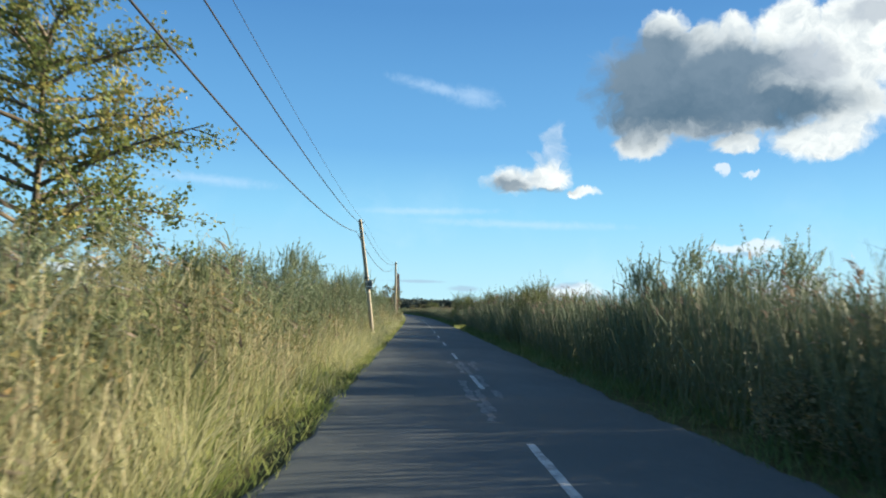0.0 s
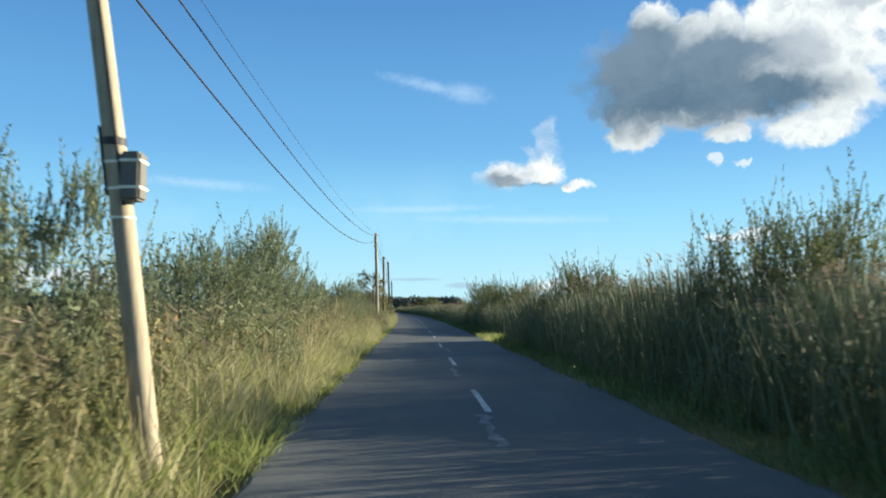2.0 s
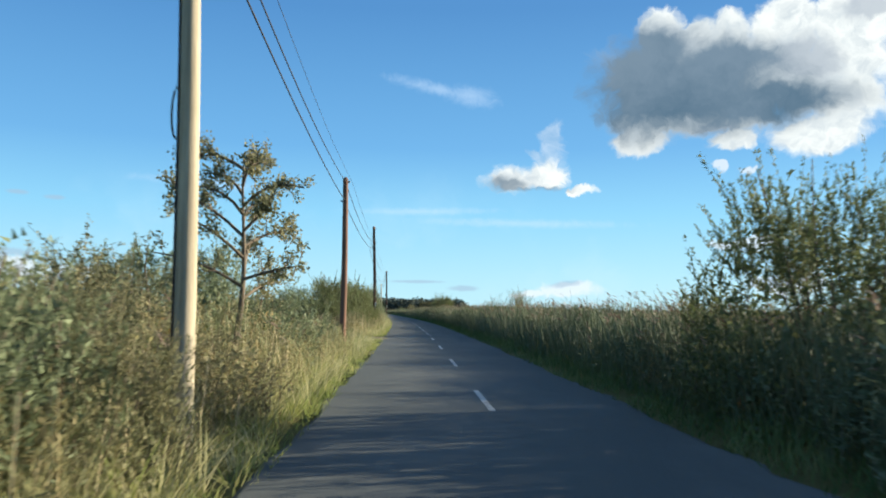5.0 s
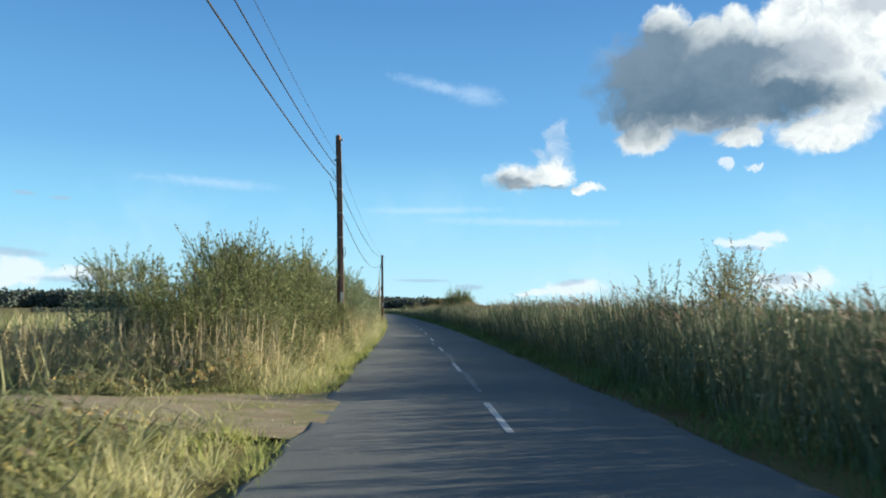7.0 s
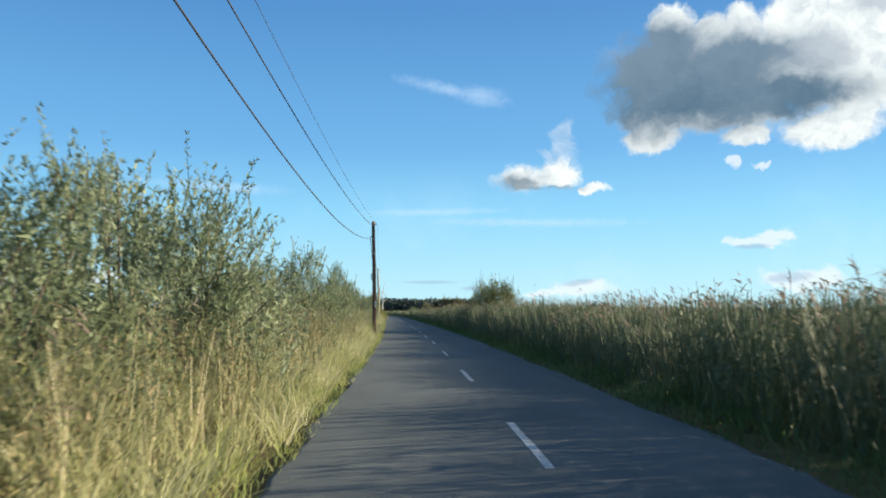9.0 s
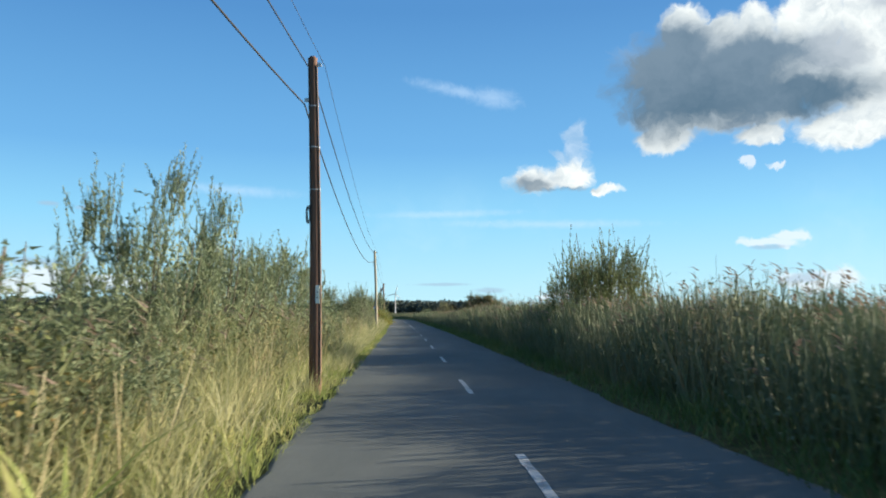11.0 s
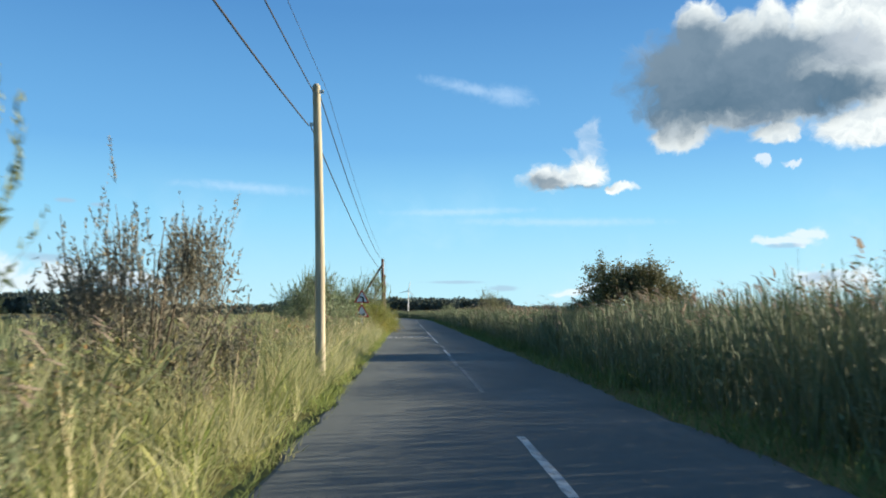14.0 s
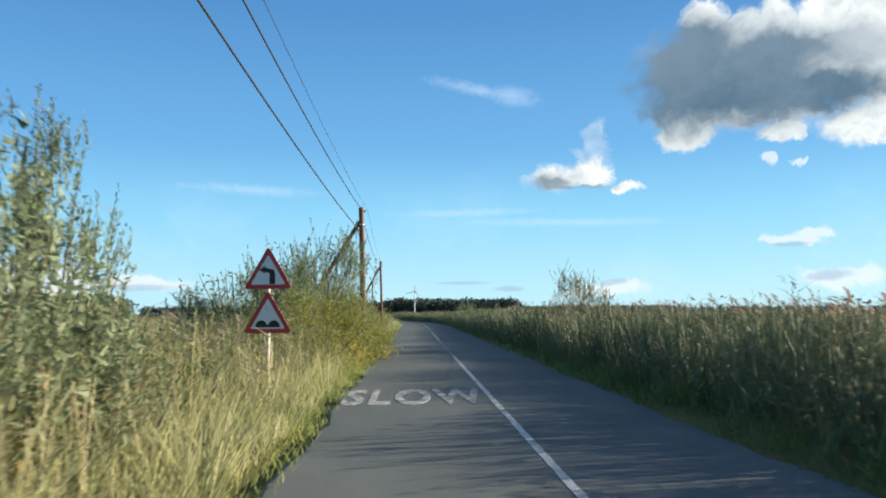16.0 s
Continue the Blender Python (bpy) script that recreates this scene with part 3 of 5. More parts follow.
def road_word(text, s0, s1, lat0, lat1):
    """A word painted on the lane, read from a car that comes along it."""
    font = bpy.data.curves.new("word", "FONT")
    font.body, font.size, font.extrude, font.space_character, font.offset = text, 1.0, 0.002, 1.14, 0.03
    tmp = bpy.data.objects.new("word", font)
    scene.collection.objects.link(tmp)
    bpy.context.view_layer.update()
    me = bpy.data.meshes.new_from_object(tmp.evaluated_get(bpy.context.evaluated_depsgraph_get()))
    bpy.data.objects.remove(tmp)
    co = np.empty(len(me.vertices) * 3)
    me.vertices.foreach_get("co", co)
    co = co.reshape(-1, 3)
    u = (co[:, 0] - co[:, 0].min()) / np.ptp(co[:, 0])
    v = (co[:, 1] - co[:, 1].min()) / np.ptp(co[:, 1])
    lat = lat0 + u * (lat1 - lat0)
    x, y = on_road(s0 + v * (s1 - s0), lat)
    me.vertices.foreach_set("co", np.stack([x, y, road_z(lat) + 0.002 + np.where(co[:, 2] > 0, 0.003, -0.006)], 1).ravel())
    me.materials.clear()
    me.materials.append(WORD_PAINT)
    me.update()
    return part("road_word", me, road, "white painted word SLOW")


road_word("SLOW", 248.6, 251.0, -1.28, 1.06)


def build_gateway():
    """Gravel apron that runs from the lane's edge into the field."""
    u, v = np.meshgrid(np.linspace(0, 1, 16), np.linspace(0, 1, 10))
    lat = EDGE_L + 0.25 - 9.3 * u
    half = 2.7 - 1.65 * np.clip(u * 3.2, 0, 1)
    s = 115.9 - 0.35 * np.clip(u * 3, 0, 1) + (v - 0.5) * 2 * half + 0.12 * np.sin(lat * 3 + v * 5)
    x, y = on_road(s, lat)
    z = -0.022 + 0.02 * np.sin(np.pi * v) + 0.012 * np.sin(lat * 5 + s * 4) + 0.12 * np.clip(u * 4 - 0.3, 0, 1)
    n, m = u.shape
    idx = np.arange(n * m).reshape(n, m)
    f = np.stack([idx[:-1, :-1], idx[1:, :-1], idx[1:, 1:], idx[:-1, 1:]], -1).reshape(-1, 4)
    return mesh_of("gateway", np.stack([x, y, z], -1).reshape(-1, 3), f, GRAVEL, True)


setting("gateway_track", build_gateway(), "stony field gateway track with weeds beside the lane", "track")


def build_stones():
    """Loose stones strewn over the apron, each a small uneven lump."""
    n = 1500
    lat = EDGE_L - 0.1 - 8.5 * rng.uniform(0, 1, n) ** 1.3
    s = 115.7 + rng.normal(0, 0.9, n)
    x, y = on_road(s, lat)
    r = rng.uniform(0.006, 0.022, n)
    lump = np.array([[1, 0, 0], [0, 1, 0], [-1, 0, 0], [0, -1, 0], [0, 0, 0.7], [0, 0, -0.7]])
    v = np.stack([x, y, -0.01 + 0.075 * np.clip((EDGE_L + 0.25 - lat) / 2.3 - 0.3, 0, 1)], 1)[:, None] + lump[None] * r[:, None, None] * rng.uniform(0.6, 1.3, (n, 6, 1))
    f = np.array([[0, 1, 4], [1, 2, 4], [2, 3, 4], [3, 0, 4], [1, 0, 5], [2, 1, 5], [3, 2, 5], [0, 3, 5]])
    return mesh_of("loose_stones", v.reshape(-1, 3), (f[None] + 6 * np.arange(n)[:, None, None]).reshape(-1, 3), STONE)


setting("loose_stones", build_stones(), "pale loose stones strewn over the gateway track", "stones", "stuff")

# ---------------------------------------------------------------- grasses and reeds
# height of the tall growth along the road: left and right of it
LEFT_S = [-40, 12, 20, 55, 60, 70, 78, 90, 104, 108, 111, 117.5, 118.6, 122, 140, 170, 185, 190, 197, 206, 214, 232, 250, 262, 300, 420]
LEFT_H = [2.3, 2.3, 1.7, 1.7, 1.8, 1.8, 1.7, 1.7, 1.2, 0.8, 0.6, 0.5, 1.05, 1.3, 1.6, 1.8, 1.7, 1.5, 1.5, 1.6, 1.45, 1.4, 1.45, 1.7, 1.5, 1.4]
RIGHT_S = [-40, 0, 16, 30, 50, 61, 64.8, 66, 70.3, 71.5, 90, 108, 119, 128, 143, 150, 170, 190, 206, 220, 230, 250, 258, 268, 300, 420]
RIGHT_H = [2.2, 2.2, 2.2, 2.25, 2.3, 2.3, 2.2, 0.4, 0.4, 1.7, 1.75, 1.75, 2.0, 1.82, 2.05, 1.85, 1.95, 1.95, 2.05, 1.95, 1.8, 1.68, 1.6, 1.85, 1.6, 1.5]
# how steeply the growth rises behind the left edge
STEEP_S = [-40, 10, 20, 50, 98, 106, 118, 121, 166, 174, 240, 252, 420]
STEEP = [1.0, 1.0, 0.85, 1.1, 1.15, 0.7, 0.7, 1.2, 1.1, 1.2, 1.4, 1.1, 1.0]
WIND = np.array([-0.88, -0.47, 0.0])


def clumpy(s, lat, size):
    """Uneven growth: 0 to 1, in tussocks about size metres across."""
    return 0.5 + 0.25 * (np.sin(s / size * 2.1 + 1.7 * np.sin(lat / size * 1.3)) + np.sin(lat / size * 2.7 + s / size * 0.9 + 2 * np.sin(s / size * 0.37)))


def scatter(s0, s1, lat0, lat1, per_m2):
    n = int((s1 - s0) * abs(lat1 - lat0) * per_m2)
    return rng.uniform(s0, s1, n), rng.uniform(min(lat0, lat1), max(lat0, lat1), n)


def soil(s, lat, z=-0.04):
    x, y = on_road(s, lat)
    return np.stack([x, y, np.full(len(s), z)], 1)


def upright(n, lean):
    a = rng.uniform(0, 2 * np.pi, n)
    q = np.abs(rng.normal(0, lean, n))
    return unit(np.stack([np.cos(a) * q, np.sin(a) * q, np.ones(n)], 1))


def grass(h, spans, lat0, lat1, tall, width, lean, droop, levels=2, cluster=0.7, keep=None, tuft=0):
    """Blades, evenly strewn or in tufts of some dozen that splay outwards."""
    for s0, s1, per_m2 in spans:
        if tuft:
            s, lat = scatter(s0, s1, lat0, lat1, per_m2 / tuft)
        else:
            s, lat = scatter(s0, s1, lat0, lat1, per_m2)
        c = clumpy(s, lat, cluster)
        ok = rng.uniform(0, 1, len(s)) < 0.25 + 0.9 * c
        if keep is not None:
            ok &= keep(s, lat)
        s, lat, c = s[ok], lat[ok], c[ok]
        size = (tall(s, lat) if callable(tall) else tall * np.ones(len(s))) * (0.5 + 0.7 * c)
        n = len(s) * max(tuft, 1)
        way = upright(n, lean)
        if tuft:
            size = size * rng.uniform(0.55, 1.3, len(s))
            s, lat, size = np.repeat(s, tuft), np.repeat(lat, tuft), np.repeat(size, tuft)
            ds, dl = rng.normal(0, 0.06, n), rng.normal(0, 0.06, n)
            s, lat = s + ds, np.clip(lat + dl, min(lat0, lat1), max(lat0, lat1))
            way = unit(way + np.stack([dl * 3.5, ds * 3.5, 0 * ds], 1))
        size = size * rng.uniform(0.6, 1.1, n)
        wide = width * (1.0 if per_m2 > 60 else 1.8) * rng.uniform(0.7, 1.4, n)
        h.add(*ribbons(soil(s, lat), way, size, wide, droop * rng.uniform(0.2, 1.4, n), levels))


def no_gap(s, lat):
    return (s < 65.6) | (s > 70.9)


def off_gate(s, lat):
    return (s < np.interp(lat, [-6, -1.3], [114.4, 113.3]) + 0.3 * np.sin(lat * 2.1)) | (s > np.interp(lat, [-4, -1.5], [116.9, 118.5]) + 0.3 * np.sin(lat * 1.7 + 1))


NEAR, FAR = (-14, 262), (262, 430)
h = Heap()
grass(h, [(*NEAR, 210), (*FAR, 40)], EDGE_L + 0.1, EDGE_L - 0.7, 0.19, 0.011, 0.6, 0.55, keep=off_gate)
grass(h, [(*NEAR, 70), (*FAR, 15)], EDGE_L + 0.02, EDGE_L - 0.9, 0.42, 0.014, 0.4, 0.7, keep=off_gate, tuft=14)
grass(h, [(104, 119, 180)], -2.0, -6.0, 0.26, 0.014, 0.5, 0.5, keep=off_gate)
grass(h, [(113, 118.8, 260)], EDGE_L - 0.5, -9.0, 0.13, 0.016, 0.6, 0.5, cluster=0.45)
grass(h, [(112.6, 118.6, 70)], EDGE_L - 0.9, -9.0, 0.2, 0.012, 0.5, 0.6, tuft=12)
grass(h, [(*NEAR, 70), (*FAR, 20)], EDGE_L - 0.6, EDGE_L - 2.4, 0.75, 0.015, 0.35, 0.8, 3, 0.9, keep=lambda s, lat: (s < 105.5) | (s > 119), tuft=12)
# broad arching sedge
grass(h, [(-10, 104, 10), (150, 182, 10), (184, 236, 26)], EDGE_L - 0.6, EDGE_L - 2.6, 1.0, 0.026, 0.5, 0.9, 3, 1.5, tuft=10)
setting("verge_grass", h.mesh("verge_grass", GREEN), "short green grass along the sunlit lane edge", "grass", "stuff")

h = Heap()
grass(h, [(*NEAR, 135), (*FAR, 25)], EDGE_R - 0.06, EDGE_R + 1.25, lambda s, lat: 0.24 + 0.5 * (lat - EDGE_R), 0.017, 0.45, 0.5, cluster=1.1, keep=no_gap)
setting("verge_grass", h.mesh("verge_grass", SHADE_GRASS), "green grass with shade in its colour along the lane edge below the reeds", "grass", "stuff")


h = Heap()
grass(h, [(65.4, 71.2, 230)], EDGE_R - 0.05, EDGE_R + 6, 0.36, 0.014, 0.45, 0.5)
setting("gap_grass", h.mesh("gap_grass", GREEN), "sunlit green grass in a gap of the reeds", "grass", "stuff")


def tall_dry(s, lat):
    return np.clip(0.35 + 0.95 * (EDGE_L - lat), 0.35, 1.15) * np.clip(np.interp(s, LEFT_S, LEFT_H) / 1.4, 0.35, 1.1)


h = Heap()
grass(h, [(*NEAR, 150), (*FAR, 30)], EDGE_L - 0.3, EDGE_L - 2.0, tall_dry, 0.012, 0.2, 0.6, 2, 1.4, keep=off_gate, tuft=16)
grass(h, [(104, 114.5, 60)], -1.9, -6.0, 0.36, 0.011, 0.25, 0.4, 2, 0.8, tuft=14)
grass(h, [(113.8, 118.4, 30)], -2.4, -9.0, 0.3, 0.011, 0.3, 0.5, 2, 0.6, tuft=12)
grass(h, [(118.2, 119.6, 230)], -2.0, -9.0, 0.5, 0.012, 0.3, 0.5, 2, 0.8, tuft=14)
grass(h, [(118.6, 120.6, 120)], -2.2, -8.5, 1.0, 0.012, 0.22, 0.4, 2, 0.8, tuft=14)
grass(h, [(186, 248, 90)], EDGE_L - 0.3, EDGE_L - 0.95, 0.95, 0.012, 0.18, 0.45, 2, 1.2, tuft=15)
grass(h, [(16, 104, 70), (119.6, 186, 80)], EDGE_L - 0.12, EDGE_L - 0.75, 0.66, 0.012, 0.25, 0.5, 2, 1.0, tuft=14)
setting("dry_grass", h.mesh("dry_grass", STRAW), "long straw-yellow dry grass on the sunlit verge", "dry grass", "stuff")


def reeds(stalk, blade, plume, spans, lat0, lat1, height, leaf_n=5, top=0.5, keep=None, stem_w=0.011, sway=0.1, least=0.72, leaf_w=(0.014, 0.026), leaf_l=(0.25, 0.6), bend=(0.2, 1.0)):
    """Reed stems with long bent leaves and feathery tops that lean with the wind."""
    for s0, s1, per_m2 in spans:
        s, lat = scatter(s0, s1, lat0, lat1, per_m2)
        c = clumpy(s, lat, 1.6)
        ok = rng.uniform(0, 1, len(s)) < 0.45 + 0.7 * c
        if keep is not None:
            ok &= keep(s, lat)
        s, lat, c = s[ok], lat[ok], c[ok]
        n = len(s)
        if not n:
            continue
        size = height(s, lat) * rng.uniform(least, 1.04, n) * (0.78 + 0.28 * c) * np.where(rng.uniform(0, 1, n) < 0.03, 1.2, 1.0)
        base = soil(s, lat, -0.06)
        way = unit(upright(n, sway) + WIND * rng.uniform(0.0, 0.10, n)[:, None])
        grow = 1.0 if per_m2 > 14 else 1.7
        stalk.add(*ribbons(base, way, size, np.full(n, stem_w * grow), 0.05 * np.ones(n), 1, 0.5))
        for k in range(leaf_n):
            at = base + way * (size * rng.uniform(0.25, 0.95, n))[:, None]
            a = rng.uniform(0, 2 * np.pi, n)
            out = unit(np.stack([np.cos(a), np.sin(a), rng.uniform(0.5, 1.8, n)], 1) + WIND * 0.5)
            blade.add(*ribbons(at, out, rng.uniform(*leaf_l, n), grow * rng.uniform(*leaf_w, n), rng.uniform(*bend, n), 2, 0.08))
        has = rng.uniform(0, 1, n) < top
        m = int(has.sum())
        tip = (base + way * size[:, None])[has]
        for k in range(3):
            out = unit(upright(m, 0.3) * 0.6 + WIND * rng.uniform(0.3, 1.1, m)[:, None])
            plume.add(*ribbons(tip - way[has] * (0.05 * k), out, rng.uniform(0.15, 0.3, m), grow * rng.uniform(0.025, 0.055, m), rng.uniform(0.4, 1.0, m), 2, 0.2))


def left_height(s, lat):
    return np.interp(s, LEFT_S, LEFT_H) * np.clip((EDGE_L - 0.3 - lat) * np.interp(s, STEEP_S, STEEP), 0.4, 1.0)


def right_height(s, lat):
    return np.interp(s, RIGHT_S, RIGHT_H) * np.clip(0.5 + (lat - EDGE_R - 0.35) * 0.75, 0.35, 1.0) * (0.86 + 0.26 * clumpy(s + 3, lat * 0.4, 2.6))


stalk, blade, plume = Heap(), Heap(), Heap()
reeds(stalk, blade, plume, [(*NEAR, 24), (*FAR, 7)], EDGE_L - 1.0, EDGE_L - 4.2, left_height, 5, 0.2, off_gate, sway=0.25, least=0.45, leaf_w=(0.018, 0.036), leaf_l=(0.3, 0.7), bend=(0.3, 1.3))
reeds(stalk, blade, plume, [(52, 74, 22)], EDGE_L - 1.8, EDGE_L - 5.0, left_height, 6, 0.5, sway=0.2, least=0.6, leaf_w=(0.02, 0.038), leaf_l=(0.3, 0.65), bend=(0.3, 1.2))
green_stalk = stalk
stalk = Heap()
# straight dead stalks of last year among the dry grass
s, lat = scatter(-14, 262, EDGE_L - 0.7, EDGE_L - 2.8, 15)
ok = off_gate(s, lat) & (clumpy(s, lat, 1.7) > 0.42) & ((s < 106) | (s > 119))
s, lat = s[ok], lat[ok]
stalk.add(*ribbons(soil(s, lat), upright(len(s), 0.2) , rng.uniform(0.5, 1.2, len(s)), np.full(len(s), 0.011), np.full(len(s), 0.03), 1, 0.6))
# a stand of dead reeds at the gateway's far side
s, lat = scatter(118.5, 120.6, -2.3, -7.5, 90)
ok = clumpy(s, lat, 0.9) > 0.4
s, lat = s[ok], lat[ok]
stalk.add(*ribbons(soil(s, lat), upright(len(s), 0.16), rng.uniform(0.5, 1.5, len(s)), np.full(len(s), 0.012), np.full(len(s), 0.05), 1, 0.6))
reed_bed = thing("reed_bed", "sunlit mixed reeds and tall dry herbs behind the verge", "reeds")
reed_bed["kind"] = "stuff"
part("dead_stalks", stalk.mesh("dead_stalks", STALK), reed_bed, "pale dead stalks")
part("stalks", green_stalk.mesh("stalks", REED), reed_bed)
part("blades", blade.mesh("blades", REED), reed_bed)
part("plumes", plume.mesh("plumes", PLUME), reed_bed, "brown feathery seed heads")

stalk, blade, plume = Heap(), Heap(), Heap()
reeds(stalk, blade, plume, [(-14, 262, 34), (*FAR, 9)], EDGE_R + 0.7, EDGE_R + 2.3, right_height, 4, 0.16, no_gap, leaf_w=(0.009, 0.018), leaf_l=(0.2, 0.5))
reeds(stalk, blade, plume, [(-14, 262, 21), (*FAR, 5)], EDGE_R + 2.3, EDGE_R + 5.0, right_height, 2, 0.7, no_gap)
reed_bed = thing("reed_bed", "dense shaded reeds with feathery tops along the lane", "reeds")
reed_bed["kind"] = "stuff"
part("stalks", stalk.mesh("stalks", REED_SHADED), reed_bed, "thin upright stalks")
part("blades", blade.mesh("blades", REED_SHADED), reed_bed)
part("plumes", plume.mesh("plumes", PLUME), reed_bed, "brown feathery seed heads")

# dead blades packed in as filler to block the sun; right ones shade-coloured
for lat0, lat1, height, keep, label in ((EDGE_R + 0.7, EDGE_R + 4.4, right_height, no_gap, "dead filler blades that block the sun inside the shaded reed bed"),
                                        (EDGE_L - 2.2, EDGE_L - 4.4, left_height, off_gate, "dead filler blades that block light inside the sunlit reed bed")):
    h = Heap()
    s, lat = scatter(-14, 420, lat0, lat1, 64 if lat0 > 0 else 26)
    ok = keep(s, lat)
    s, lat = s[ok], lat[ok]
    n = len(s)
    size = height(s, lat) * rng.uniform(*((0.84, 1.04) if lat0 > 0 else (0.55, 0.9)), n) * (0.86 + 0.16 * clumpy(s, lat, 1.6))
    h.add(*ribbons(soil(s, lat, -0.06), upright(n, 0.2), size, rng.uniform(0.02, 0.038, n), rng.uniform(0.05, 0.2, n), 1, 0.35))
    setting("filler_blades", h.mesh("filler_blades", SHADED_HERB if lat0 > 0 else REED), label, "dead reeds", "stuff")

# upright herbs with small leaves, which close the front of the sunlit bank


def herbs(spans, lat0, lat1, height, leaf_n=26, lean=0.16):
    stem, leaf = Heap(), Heap()
    for s0, s1, per_m2 in spans:
        s, lat = scatter(s0, s1, lat0, lat1, per_m2)
        ok = rng.uniform(0, 1, len(s)) < 0.25 + clumpy(s, lat, 1.1)
        s, lat = s[ok], lat[ok]
        n = len(s)
        size = height(s, lat) * rng.uniform(0.55, 1.08, n) * (0.75 + 0.35 * clumpy(s, lat, 2.3))
        base, way = soil(s, lat, -0.06), upright(n, lean)
        stem.add(*ribbons(base, way, size, np.full(n, 0.011), rng.uniform(0, 0.06, n), 1, 0.4))
        j = np.repeat(np.arange(n), leaf_n)
        w = rng.uniform(0.2, 1.02, len(j))
        at = base[j] + way[j] * (size[j] * w)[:, None] + rng.normal(0, 0.035, (len(j), 3))
        out = unit(way[j] * 0.7 + rng.normal(0, 0.5, (len(j), 3)))
        leaf.add(*slivers(at, out, rng.uniform(0.05, 0.115, len(j)), rng.uniform(0.013, 0.026, len(j))))
    ob = thing("tall_herbs", "olive and brown willowherb standing along the sunlit verge", "tall herbs")
    ob["kind"] = "stuff"
    part("herb_stems", stem.mesh("herb_stems", STALK), ob, "dry tan stems")
    part("herb_leaves", leaf.mesh("herb_leaves", HERB), ob)


herbs([(-10, 50, 9), (50, 100, 17), (119.6, 168, 15), (174, 186, 10), (192, 262, 5)], EDGE_L - 0.85, EDGE_L - 3.2, lambda s, lat: left_height(s, lat) * 0.98)
herbs([(68, 100, 12), (121, 150, 7)], EDGE_L - 0.4, EDGE_L - 0.95, lambda s, lat: 1.05 + 0 * s, 24, 0.1)
herbs([(118.0, 126, 17)], -4.5, -17.0, lambda s, lat: 0.95 + 0 * s)

# low herbs and brambles below the bushes


def bramble(lat0, lat1, height, per_m2, size, keep=None, mat=BRAMBLE):
    hp = Heap()
    for s0, s1, k in ((*NEAR, 1.0), (*FAR, 0.25)):
        s, lat = scatter(s0, s1, lat0, lat1, per_m2 * k)
        top = height(s, lat) * (0.35 + 0.65 * clumpy(s, lat, 1.3)) * 0.85
        ok = top > 0.2
        if keep is not None:
            ok &= keep(s, lat)
        s, lat, top = s[ok], lat[ok], top[ok]
        n = len(s)
        at = soil(s, lat)
        at[:, 2] += top * rng.uniform(0.02, 1, n) ** 0.6
        way = unit(rng.normal(size=(n, 3)) + np.array([0, 0, 0.2]))
        hp.add(*slivers(at, way, rng.uniform(0.6, 1.3, n) * size / math.sqrt(k), rng.uniform(0.45, 0.75, n) * size / math.sqrt(k)))
    return hp.mesh("bramble", mat)


setting("bramble_undergrowth", bramble(EDGE_L - 1.3, EDGE_L - 4.2, left_height, 110, 0.09, off_gate), "tangled rusty and green bramble undergrowth behind the verge", "undergrowth", "stuff")
# the right leaf mass is added for opacity, in the shade-darkened herb colour
setting("bramble_undergrowth", bramble(EDGE_R + 0.6, EDGE_R + 3.4, lambda s, lat: 1.16 * right_height(s, lat), 190, 0.078, no_gap, SHADED_HERB), "green undergrowth coloured dark for shade, filling the reeds", "undergrowth", "stuff")

# open marsh behind the left verge and beyond the right reeds
h = Heap()
for lat0, lat1, tall in ((-5.5, -14, 1.15), (-14, -45, 1.05), (8, 22, 1.2)):
    wide = abs(lat1 - lat0)
    s, lat = scatter(-10, 420, lat0, lat1, 8 if wide < 10 else 1.2)
    ok = off_gate(s, lat) & ((lat < 0) | no_gap(s, lat))
    s, lat = s[ok], lat[ok]
    n = len(s)
    size = tall * rng.uniform(0.5, 1.1, n) * (0.6 + 0.6 * clumpy(s, lat, 5))
    h.add(*ribbons(soil(s, lat, -0.4), upright(n, 0.2), size + 0.35, rng.uniform(0.04, 0.08, n) * (1 if wide < 10 else 1.8), rng.uniform(0.1, 0.4, n), 2))
setting("marsh_grass", h.mesh("marsh_grass", REED), "low tawny marsh grass on the open ground", "marsh grass", "stuff")

# ---------------------------------------------------------------- bushes and trees


